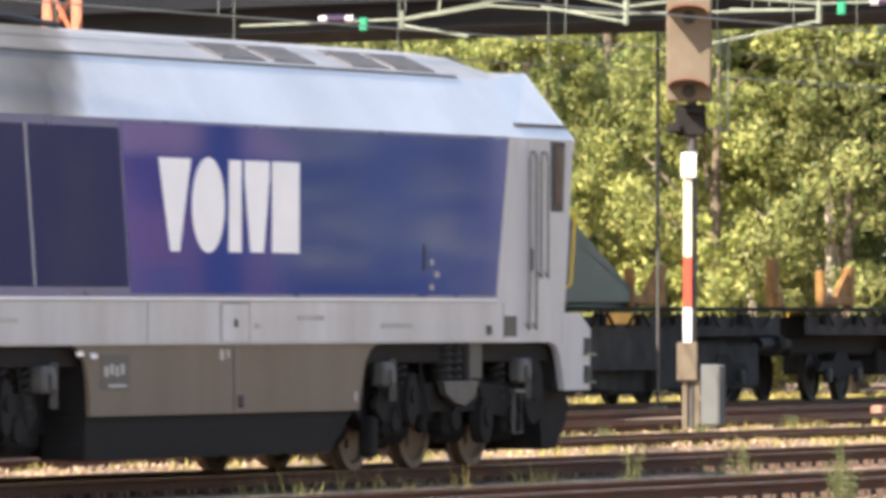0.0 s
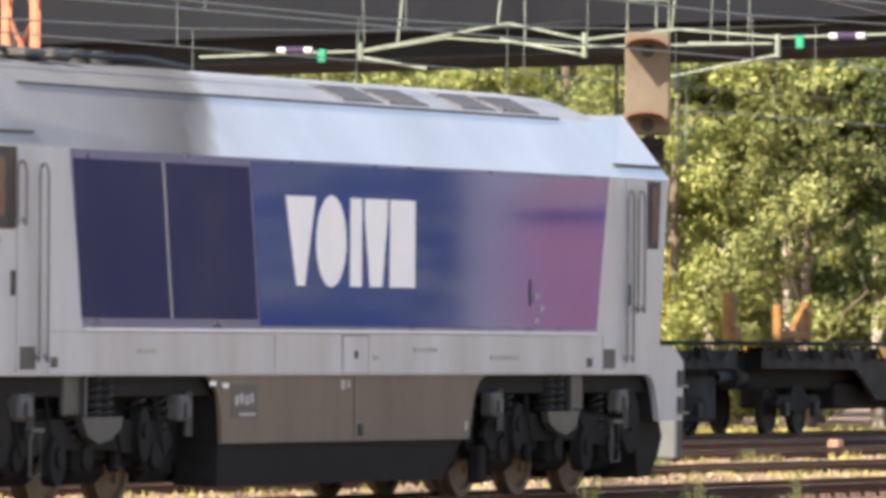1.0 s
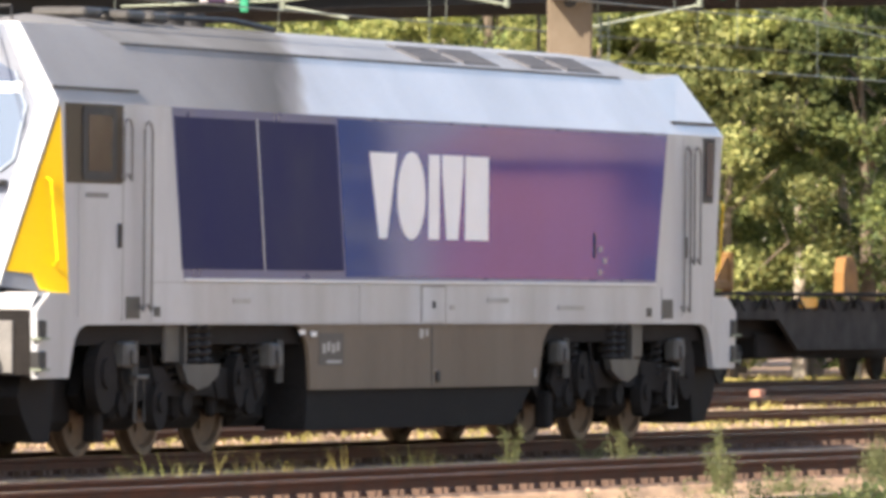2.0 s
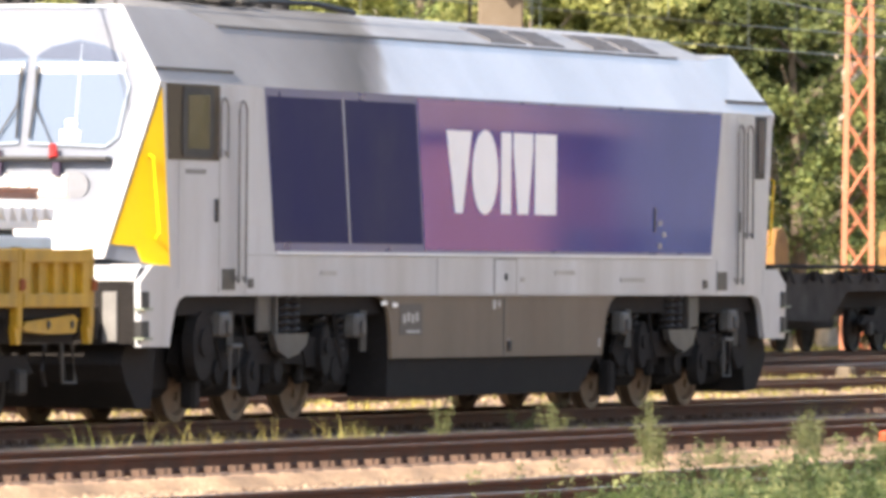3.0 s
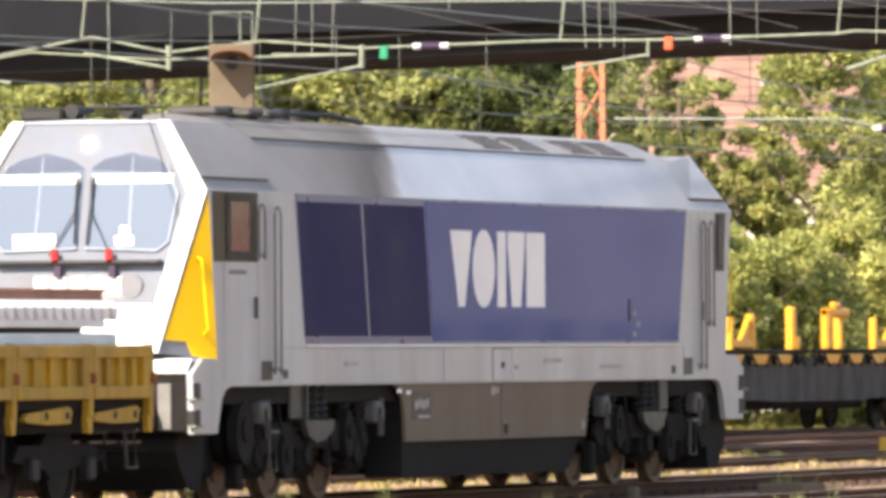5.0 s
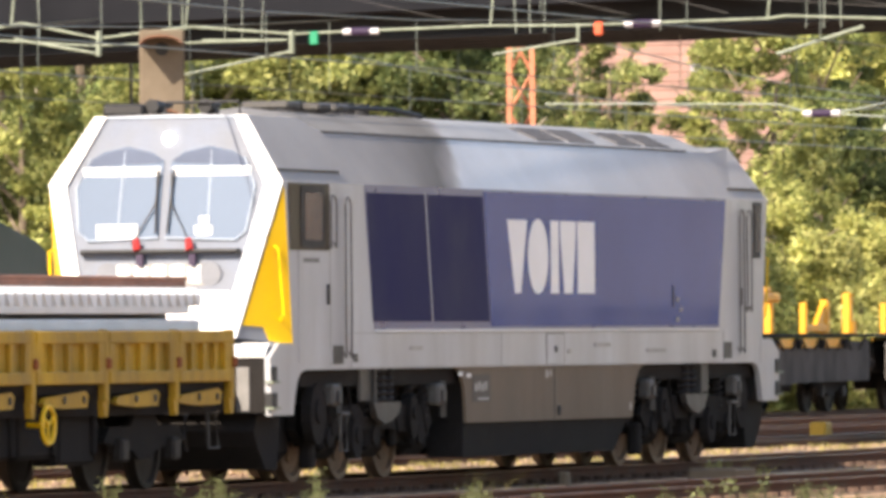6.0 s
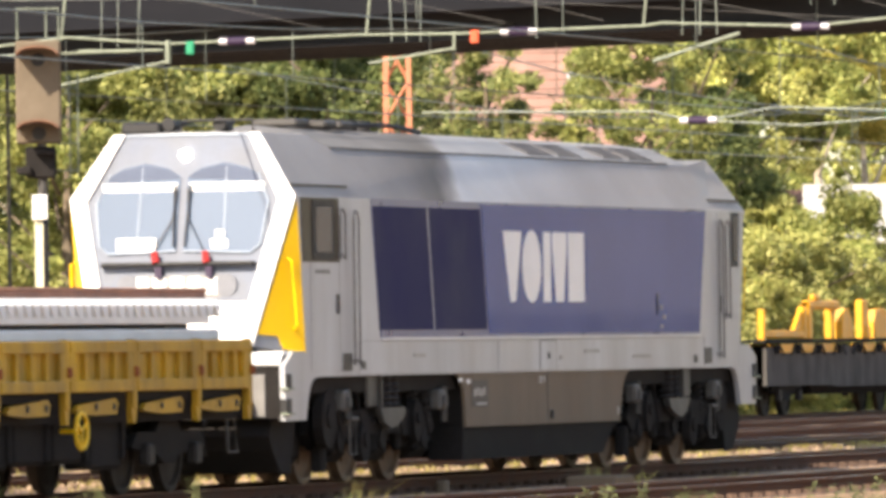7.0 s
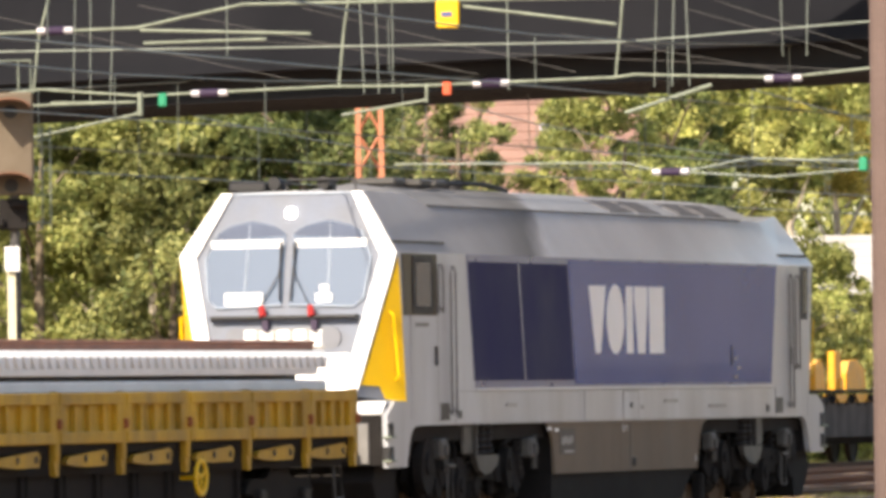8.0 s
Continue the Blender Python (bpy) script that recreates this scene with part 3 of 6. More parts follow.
    loft(eb, [[on_face(-0.56, z, o) for z, o in ((2.30, 0.0), (2.56, 0.0), (2.56, 0.006), (2.30, 0.006))], [on_face(0.56, z, o) for z, o in ((2.30, 0.0), (2.56, 0.0), (2.56, 0.006), (2.30, 0.006))]])
    put("emblem_field", eb, SEAM, front, "dark field behind the white blocks")
    for k in range(5):
        box(lg, on_face(-0.44 + k * 0.22, 2.43, 0.012), (0.06, 0.185, 0.23), 0.03)
    put("emblem", lg, WHITE, front, "row of plain white blocks")
    dl = NB()
    box(dl, on_face(0.55, 2.93, 0.03), (0.01, 0.5, 0.18))
    put("destination_card", dl, WHITE, front, "white card behind the windscreen")
    cp = NB()
    box(cp, on_face(-0.50, 2.94, 0.02), (0.02, 0.22, 0.12), 0.01)
    box(cp, on_face(-0.50, 3.05, 0.02), (0.02, 0.12, 0.12), 0.01)
    put("desk_item", cp, WHITE, front, "white object on the driver's desk")
    for sy in (-1, 1):
        y = NB()
        A, B, C = Vector((face_x(3.5), sy * 1.425, 3.5)), Vector((-0.38, sy * 1.0, 1.7)), Vector((0.37, sy * 1.425, 1.6))
        nrm = (B - A).cross(C - A).normalized()
        nrm = nrm if nrm.y * sy > 0 else -nrm
        pts = [A * 0.97 + C * 0.03, A * 0.08 + B * 0.90 + C * 0.02, A * 0.09 + B * 0.52 + C * 0.39, A * 0.01 + B * 0.42 + C * 0.57, A * 0.005 + C * 0.995]
        top = [y.verts.new(q + nrm * 0.012) for q in pts]
        back = [y.verts.new(q - nrm * 0.02) for q in pts]
        y.faces.new(top)
        y.faces.new(back[::-1])
        for i in range(5):
            j = (i + 1) % 5
            y.faces.new((top[i], top[j], back[j], back[i]))
        if end:
            bmesh.ops.scale(y, vec=(1.0, 0.975, 1.0), verts=y.verts)
        put("yellow_corner_panel", y, YELLOW, front, "bright yellow corner panel")
        gr = NB()
        pipe(gr, [(0.02, sy * 1.33, 2.75), (-0.04, sy * 1.40, 2.72), (0.10, sy * (1.42 if not end else 1.40), 1.95), (0.16, sy * 1.36, 1.90)], 0.020 if not end else 0.014, 8)
        put("corner_handrail", gr, YELLOW, front, "yellow handrail")
        # buffer with head and shank
        bf = NB()
        tube(bf, (-0.45, sy * 0.875, 1.05), (-0.72, sy * 0.875, 1.05), 0.14, n=16)
        tube(bf, (-0.72, sy * 0.875, 1.05), (-0.98, sy * 0.875, 1.05), 0.10, n=16)
        box(bf, (-1.0, sy * 0.875, 1.05), (0.05, 0.60, 0.36), 0.02)
        put("buffer", bf, IRON, loco, "greasy dark buffer")
        sk = NB()
        prism(sk, [(-0.44, 0.80), (-0.475, 1.46), (-0.12, 1.632), (0.46, 1.632), (0.46, 1.322), (0.86, 1.322), (0.66, 1.28), (0.54, 1.18), (0.46, 1.02), (0.38, 0.80)], sy * 1.428, sy * 1.36)
        put("step_skirt", sk, SILVER, loco, "light grey step skirt")
        for k in (0.92, 1.22):
            st = NB()
            box(st, (-0.36, sy * 1.40, k + 0.06), (0.20, 0.10, 0.17), 0.01)
            put("step_recess", st, BLACK, loco, "black step opening")
            sp = NB()
            box(sp, (-0.38, sy * 1.43, k - 0.035), (0.26, 0.10, 0.025))
            put("step", sp, GALV, loco)
    nb = NB()
    prism(nb, [(-0.46, 0.82), (-0.46, 1.45), (-0.30, 1.60), (0.5, 1.60), (0.5, 0.82)], -1.355, 1.355)
    put("buffer_beam", nb, DARK, loco, "dark buffer beam")
    sh = NB()
    prism(sh, [(-0.47, 1.50), (-0.30, 1.635), (0.40, 1.635), (0.40, 1.605), (-0.28, 1.605), (-0.46, 1.47)], -1.358, 1.358)
    put("front_shelf", sh, WHITE, loco, "bright white shelf under the cab front")
    for y in (-1.10, -0.55, 0.2):
        pn = NB()
        box(pn, (-0.475, y, 1.10), (0.03, 0.16, 0.52), 0.01)
        put("beam_fitting", pn, SEAM, loco, "pale fitting on the buffer beam")
    hk = NB()
    box(hk, (-0.62, 0, 1.0), (0.34, 0.09, 0.16), 0.02)
    pipe(hk, [(-0.70, 0, 0.98), (-0.85, 0, 0.80), (-0.88, 0, 0.55), (-0.80, 0, 0.42)], 0.03)
    put("coupling", hk, IRON, loco, "hanging screw coupling")
    for y in (-0.45, 0.45, 0.6):
        hs = NB()
        pipe(hs, [(-0.46, y, 0.95), (-0.62, y, 0.80), (-0.68, y, 0.55), (-0.60, y, 0.40)], 0.025)
        put("brake_hose", hs, BLACK, loco)
    pw = NB()
    prism(pw, [(-0.28, 0.82), (-0.40, 0.62), (-0.28, 0.44), (0.02, 0.18), (0.45, 0.16), (0.6, 0.82)], -1.2, 1.2)
    put("rail_guard", pw, DARK, loco, "black rail guard plough")


def cab_shell():
    bm = NB()
    hexa = [(-1.0, 1.7), (-1.425, 3.5), (-0.925, 4.28), (0.925, 4.28), (1.425, 3.5), (1.0, 1.7)]
    a = [bm.verts.new((face_x(z), y, z)) for y, z in hexa]
    bm.faces.new(a)
    low = [bm.verts.new(p) for p in ((0.37, -1.425, 1.60), (0.37, 1.425, 1.60))]
    bm.faces.new((a[0], a[1], low[0]))
    bm.faces.new((a[5], low[1], a[4]))
    bm.faces.new((a[0], low[0], low[1], a[5]))
    back = [bm.verts.new(p) for p in ((0.37, -1.42, 3.5), (0.37, -0.92, 4.275), (0.37, 0.92, 4.275), (0.37, 1.42, 3.5))]
    bm.faces.new((low[0], a[1], back[0]))
    bm.faces.new((a[1], a[2], back[1], back[0]))
    bm.faces.new((a[2], a[3], back[2], back[1]))
    bm.faces.new((a[3], a[4], back[3], back[2]))
    bm.faces.new((a[4], low[1], back[3]))
    return bm


SCREEN = material("windscreen", (0.07, 0.115, 0.185), 0.06, 0.0, 0.05, 0.6, spec=0.8)
LAMP_RED = material("dark_red_lamp", (0.33, 0.025, 0.025), 0.6, 0.0, 0.1, 4.0, spec=0.2)
DIM_CAB = material("dim_cab_glass", (0.10, 0.12, 0.17), 0.9, 0.0, 0.1, 2.0, spec=0.04)
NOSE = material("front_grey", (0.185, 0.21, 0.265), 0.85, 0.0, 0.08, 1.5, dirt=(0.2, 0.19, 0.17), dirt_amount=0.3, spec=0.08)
PALE_STRIP = material("inner_post", (0.28, 0.33, 0.40), 0.7)
LENS = material("lamp_lens", (0.20, 0.21, 0.24), 0.6, 0.0, 0.1, 3.0, spec=0.2)


def make_locomotive():
    loco = thing("locomotive", "silver and blue six-axle diesel locomotive with yellow corners", "locomotive", pose(RUN[0][1], TRACK_Y, 0))
    bm = loft(NB(), body_rings())
    bm.normal_update()
    me = finish(bm, "body", SILVER)
    me.materials.append(stained(CHAMFER, "sooty_silver_paint"))
    me.materials.append(stained(ROOF_GREY, "sooty_roof_paint"))
    for p in me.polygons:
        z = p.center.z
        p.material_index = 2 if z > 4.15 and abs(p.normal.x) < 0.6 else 1 if z > 3.5 else 0
    part("body", me, None, loco, "silver body with a chamfered roof")
    for sy in (-1, 1):
        def side(name, pts, mat, parent, off, label=""):
            b = prism(NB(), pts, sy * (1.425 + off), sy * 1.40)
            return part(name, b, mat, parent, label)
        panel = side("side_panel", [(3.16, 3.50), (19.13, 3.50), (18.73, 1.79), (3.53, 1.79)], TRIM_BLUE, loco, 0.004, "long glossy blue side panel")
        side("gloss_field", [(8.02, 3.47), (19.08, 3.47), (18.70, 1.82), (8.32, 1.82)], BLUE, panel, 0.008, "glossy blue reflecting field")
        side("grille", [(3.24, 3.41), (5.56, 3.41), (5.83, 1.88), (3.49, 1.88)], NAVY, panel, 0.010, "dark navy cooler grille")
        side("grille", [(5.62, 3.41), (7.96, 3.41), (8.24, 1.88), (5.89, 1.88)], NAVY, panel, 0.010, "dark navy cooler grille")
        side("panel_seam", [(5.575, 3.42), (5.605, 3.42), (5.875, 1.88), (5.845, 1.88)], SILVER, panel, 0.014)
        # plain white shapes in the size and place of the emblem
        side("emblem_shape", [(9.00, 3.14), (9.86, 3.14), (9.56, 2.23), (9.32, 2.23)], EMBLEM, panel, 0.014, "plain white wedge")
        side("emblem_shape", [(10.33 + 0.44 * math.cos(a), 2.69 + 0.47 * math.sin(a)) for a in [math.tau * k / 28 for k in range(28)]], EMBLEM, panel, 0.014, "plain white oval")
        side("emblem_shape", [(10.89, 3.14), (11.23, 3.14), (11.23, 2.23), (10.89, 2.23)], EMBLEM, panel, 0.014, "plain white bar")
        side("emblem_shape", [(11.32, 3.14), (12.00, 3.14), (12.00, 2.96), (11.84, 2.23), (11.48, 2.23), (11.32, 2.96)], EMBLEM, panel, 0.014, "plain white block")
        side("emblem_shape", [(12.08, 3.14), (12.84, 3.14), (12.84, 2.23), (12.08, 2.23)], EMBLEM, panel, 0.014, "plain white block")
    for sy in (-1, 1):
        t = prism(NB(), [(6.84, 1.318), (15.20, 1.318), (14.98, 1.25), (14.84, 1.12), (14.76, 0.92), (14.66, 0.64), (7.34, 0.64), (7.30, 0.95), (7.24, 1.12), (7.12, 1.24), (6.98, 1.295)], sy * 1.40, sy * 1.36)
        tank = part("fuel_tank_panel", t, TANK, loco, "grey-brown fuel tank panel")
        sm = NB()
        box(sm, (11.12, sy * 1.402, 0.98), (0.025, 0.01, 0.66))
        part("tank_seam", sm, GALV_DULL, tank)
        hd = NB()
        box(hd, (11.30, sy * 1.41, 0.76), (0.13, 0.03, 0.13), 0.02)
        part("filler_cap", hd, BLACK, tank)
        lb = NB()
        box(lb, (7.95, sy * 1.402, 1.06), (0.75, 0.008, 0.34))
        pl_ = part("data_plate", lb, SEAM_BROWN, tank, "dirty data plate with pale bars")
        for k in range(4):
            q = NB()
            box(q, (7.72 + 0.14 * k, sy * 1.409, 1.07 + 0.02 * (k % 2)), (0.08, 0.006, 0.10))
            part("bar", q, STENCIL_PALE, pl_)
        dk = prism(NB(), [(7.28, 1.20), (7.34, 0.64), (7.30, 0.22), (13.95, 0.22), (14.60, 0.64), (14.72, 1.15)], sy * 1.352, sy * 0.9)
        part("tank_base", dk, DARK, loco, "black tank base")
    for sy in (-1, 1):
        for e in (0, 1):
            fx = (lambda v: LEN - v) if e else (lambda v: v)

            def bit(name, pts, mat, parent, off, label="", deep=1.40):
                return part(name, prism(NB(), [(fx(u), v) for u, v in pts], sy * (1.425 + off), sy * deep), mat, parent, label)
            far_layout = (e == 1) == (sy == -1)
            door = bit("cab_door", [(0.84, 3.46), (1.56, 3.46), (1.56, 1.40), (0.84, 1.40)] if far_layout else [(0.62, 3.46), (1.80, 3.46), (1.80, 1.40), (0.62, 1.40)], SILVER, loco, 0.006, "silver cab side door")
            if far_layout:
                fr = bit("window_frame", [(0.38, 3.47), (0.84, 3.47), (0.84, 2.72), (0.46, 2.72)], BLACK, loco, 0.012, "black side window frame")
                bit("window_pane", [(0.46, 3.42), (0.72, 3.42), (0.72, 2.80), (0.50, 2.80)], DARK_GLASS, fr, 0.018, "dark window pane")
                rails = ((1.62, 1.45, 3.36), (1.25, 2.0, 3.36))
            else:
                bit("window_surround", [(0.24, 3.49), (1.78, 3.49), (1.78, 2.71), (0.30, 2.71)], BROWN_REFLECTION, loco, 0.012, "side window band with its brown reflection painted in")
                fr = bit("window_frame", [(0.70, 3.46), (1.56, 3.46), (1.60, 3.40), (1.60, 2.80), (1.54, 2.74), (0.72, 2.74), (0.68, 2.80), (0.68, 3.40)], BLACK, loco, 0.022, "black rubber window frame")
                bit("window_pane", [(0.82, 3.38), (1.46, 3.38), (1.46, 2.83), (0.82, 2.83)], PANE, fr, 0.026, "brownish reflecting window pane")
                bit("number_bars", [(0.80, 2.62), (1.40, 2.62), (1.40, 2.57), (0.80, 2.57)], SEAM, door, 0.010)
                bit("door_seam", [(1.80, 3.48), (1.83, 3.48), (1.83, 1.36), (1.80, 1.36)], SEAM, loco, 0.004)
                rails = ((1.96, 2.74, 3.36), (2.52, 1.45, 3.34))
            bit("gutter", [(0.12, 3.655), (2.42 if not far_layout else 1.75, 3.655), (2.42 if not far_layout else 1.75, 3.625), (0.10, 3.625)], GALV_DULL, loco, -0.07, "dark gutter over the cab door", 1.30)
            for x, z0, z1 in rails:
                hr = NB()
                pipe(hr, [(fx(x - 0.22), sy * 1.425, z0 + 0.08), (fx(x - 0.22), sy * 1.47, z0), (fx(x - 0.22), sy * 1.47, z1 - 0.09), (fx(x - 0.17), sy * 1.47, z1 - 0.02), (fx(x - 0.11), sy * 1.47, z1), (fx(x - 0.05), sy * 1.47, z1 - 0.02), (fx(x), sy * 1.47, z1 - 0.09), (fx(x), sy * 1.47, z0), (fx(x), sy * 1.425, z0 + 0.08)], 0.013, 6)
                part("door_handrail", hr, SEAM, loco, "grey vertical door handrail")
            lk = NB()
            box(lk, (fx(1.50 if far_layout else 1.70), sy * 1.44, 2.20), (0.05, 0.05, 0.24), 0.01)
            part("door_lock", lk, GALV_DULL, door)
            bit("step_opening", [(1.92, 1.60), (2.30, 1.60), (2.30, 1.38), (1.92, 1.38)], GALV_DULL, loco, 0.008, "grey step opening under the door")
            bit("socket_cover", [(2.70, 1.50), (2.86, 1.50), (2.86, 1.40), (2.70, 1.40)], GALV_DULL, loco, 0.010)
        lip = NB()
        box(lip, (11.13, sy * 1.432, 1.768), (15.15, 0.022, 0.028), 0.006)
        part("panel_lip", lip, WHITE, loco, "bright lip under the blue panel")
        for z0 in (1.335, 1.745):
            sm_ = NB()
            box(sm_, (10.64, sy * 1.4265, z0), (16.2, 0.006, 0.010))
            part("body_seam", sm_, SEAM_PALE, loco)
        for xs_ in (2.62, 8.75, 18.95):
            sm_ = NB()
            box(sm_, (xs_, sy * 1.4265, 1.54), (0.016, 0.006, 0.40))
            part("body_seam", sm_, SEAM_PALE, loco)
        rim_ = prism(NB(), [(10.69, 1.738), (11.49, 1.738), (11.49, 1.342), (10.69, 1.342)], sy * 1.429, sy * 1.40)
        part("hatch_rim", rim_, SEAM, loco)
        for xs_, zs_, ws_, hs_ in ((10.78, 1.22, 0.10, 0.10), (10.95, 1.23, 0.06, 0.08), (11.28, 0.78, 0.07, 0.10), (14.55, 0.78, 0.06, 0.10), (8.02, 0.93, 0.45, 0.03)):
            tm = NB()
            box(tm, (xs_, sy * 1.405, zs_), (ws_, 0.012, hs_), 0.004)
            part("tank_mark", tm, STENCIL_PALE, loco, "small pale mark on the tank")
        hatch = prism(NB(), [(10.72, 1.72), (11.46, 1.72), (11.46, 1.345), (10.72, 1.345)], sy * 1.431, sy * 1.40)
        hp_ = part("filler_hatch", hatch, SILVER, loco, "square filler hatch")
        ft = NB()
        box(ft, (11.09, sy * 1.436, 1.53), (0.08, 0.02, 0.08), 0.01)
        part("hatch_lock", ft, BLACK, hp_)
        for x0, w, z in ((11.7, 0.14, 1.50), (7.35, 0.16, 1.22), (7.0, 0.16, 1.24), (15.7, 0.9, 1.50), (5.2, 0.5, 1.56), (13.2, 0.7, 1.58)):
            mk = NB()
            box(mk, (x0, sy * 1.428, z), (w, 0.012, 0.05))
            part("stencil_bar", mk, WHITE if z < 1.3 else STENCIL, loco)
        for k in range(3):
            mk = NB()
            box(mk, (16.70 + 0.16 * (k % 2), sy * 1.437, 2.16 - 0.13 * k), (0.11, 0.01, 0.06))
            part("stencil_bar", mk, STENCIL, loco)
        mk = NB()
        box(mk, (16.5, sy * 1.437, 2.2), (0.06, 0.01, 0.28))
        part("stencil_bar", mk, BLACK, loco)
        # roof grilles on the upper slope
        for x0, x1 in ((12.0, 13.25), (13.45, 14.65), (15.7, 16.8), (17.0, 18.2)):
            sl = [Vector((0, sy * 1.04, 4.12)), Vector((0, sy * 0.52, 4.36))]
            u = (sl[1] - sl[0])
            nn = Vector((0, sy * 0.24, 0.52)).normalized()
            def slope(x, f, o):
                q = sl[0] + u * f + nn * o
                return (x, q.y, q.z)
            g = NB()
            rings = [[slope(x0, 0.22, 0.012), slope(x1, 0.22, 0.012), slope(x1 - 0.1, 0.9, 0.012), slope(x0 - 0.1, 0.9, 0.012)],
                     [slope(x0, 0.22, -0.02), slope(x1, 0.22, -0.02), slope(x1 - 0.1, 0.9, -0.02), slope(x0 - 0.1, 0.9, -0.02)]]
            loft(g, rings)
            gr_ = part("roof_grille", g, GRILLE, loco, "dark grey roof intake grille")
            for k in range(5):
                b_ = NB()
                f = 0.28 + 0.13 * k
                loft(b_, [[slope(x0 + 0.05, f, 0.02), slope(x1 - 0.08, f, 0.02), slope(x1 - 0.08, f + 0.05, 0.02), slope(x0 + 0.05, f + 0.05, 0.02)],
                          [slope(x0 + 0.05, f, 0.012), slope(x1 - 0.08, f, 0.012), slope(x1 - 0.08, f + 0.05, 0.012), slope(x0 + 0.05, f + 0.05, 0.012)]])
                part("louvre", b_, GRILLE, gr_)
        gt = NB()
        box(gt, (10.64, sy * 1.035, 4.125), (15.8, 0.03, 0.03), 0.008)
        part("roof_edge_strip", gt, GALV_DULL, loco)
    for y0, l in ((-0.35, 0.55), (0.30, 0.7)):
        hn = NB()
        tube(hn, (0.45, y0, 4.40), (0.45 + l, y0, 4.42), 0.085, 0.03, n=12)
        box(hn, (0.75, y0, 4.33), (0.2, 0.12, 0.12), 0.02)
        part("horn", hn, BLACK, loco, "black roof horn")
    ra = NB()
    pipe(ra, [(0.40, -0.80, 4.30), (0.42, -0.78, 4.44), (0.42, 0.10, 4.44), (0.40, 0.12, 4.30)], 0.02)
    box(ra, (0.55, 0.62, 4.36), (0.40, 0.5, 0.14), 0.03)
    part("roof_rail", ra, BLACK, loco, "dark roof rail and box")
    ex = NB()
    for x in (6.3, 6.9, 7.5):
        tube(ex, (x, 0.0, 4.40), (x, 0.0, 4.56), 0.13, n=14)
    pipe(ex, [(3.2, -0.2, 4.44), (4.2, -0.25, 4.50), (5.6, -0.2, 4.48), (8.0, -0.25, 4.50), (9.4, -0.2, 4.44)], 0.035)
    part("exhaust", ex, BLACK, loco, "sooty exhaust stacks")
    for x in (3.4, 4.6, 5.3):
        fb = NB()
        box(fb, (x, -0.2, 4.46), (0.5, 0.6, 0.10), 0.03)
        part("roof_fitting", fb, GALV_DULL, loco)
    core = NB()
    box(core, (11, 0, 0.80), (6.6, 1.8, 1.1))
    part("tank_core", core, DARK, loco)
    # black core boxes close the see-through gaps in the bogies
    for x0, x1 in ((0.6, 7.3), (14.7, 20.7)):
        ar = NB()
        box(ar, ((x0 + x1) / 2, 0, 0.86), (x1 - x0, 1.86, 0.78))
        part("bogie_centre", ar, DARK, loco)
    fr = NB()
    box(fr, (10.64, 0, 1.22), (20.4, 2.6, 0.20))
    part("underframe", fr, DARK, loco, "black underframe")
    for e in (0, 1):
        cab_front(loco, e)
    make_bogie(loco, (2.2, 4.0, 5.8), 1)
    make_bogie(loco, (16.05, 17.85, 19.65), -1)
    return loco


LOCO = make_locomotive()


# ---- yellow wagon behind the locomotive, loaded with track panels ----
def plain_bogie(parent, xs, y_side=1.0, name="bogie"):
    b = new(name)
    b.parent = parent
    for sy in (-1, 1):
        f = NB()
        x0, x1 = xs[0], xs[-1]
        prism(f, [(x0 - 0.5, 0.55), (x0 - 0.3, 0.72), (x0 + 0.4, 0.72), (x0 + 0.6, 0.88), (x1 - 0.6, 0.88), (x1 - 0.4, 0.72), (x1 + 0.3, 0.72),
                  (x1 + 0.5, 0.55), (x1 - 0.5, 0.45), (x1 - 0.7, 0.35), (x0 + 0.7, 0.35), (x0 + 0.5, 0.45)], sy * y_side, sy * (y_side + 0.1))
        part("bogie_frame", f, DARK, b)
        for x in xs:
            a = NB()
            box(a, (x, sy * (y_side + 0.12), 0.46), (0.26, 0.14, 0.26), 0.03)
            part("axle_box", a, IRON, b)
    for x in xs:
        for sy in (-1, 1):
            w = NB()
            disc_wheel(w, (0, 0, 0), 0.46, 0.135)
            if sy > 0:
                bmesh.ops.rotate(w, verts=w.verts, matrix=Matrix.Rotation(math.pi, 3, "Z"))
            o = part("wheel", w, WAGON_WHEEL, b)
            o.location = (x, sy * 0.755, 0.46)
            ROLL.append(o) if parent.name.startswith("drop") else None
    return b


ROLL = []
WAGON_WHEEL = material("dark_wheel", (0.030, 0.024, 0.020), 0.7, 0.2, 0.3, 5.0, spec=0.2)


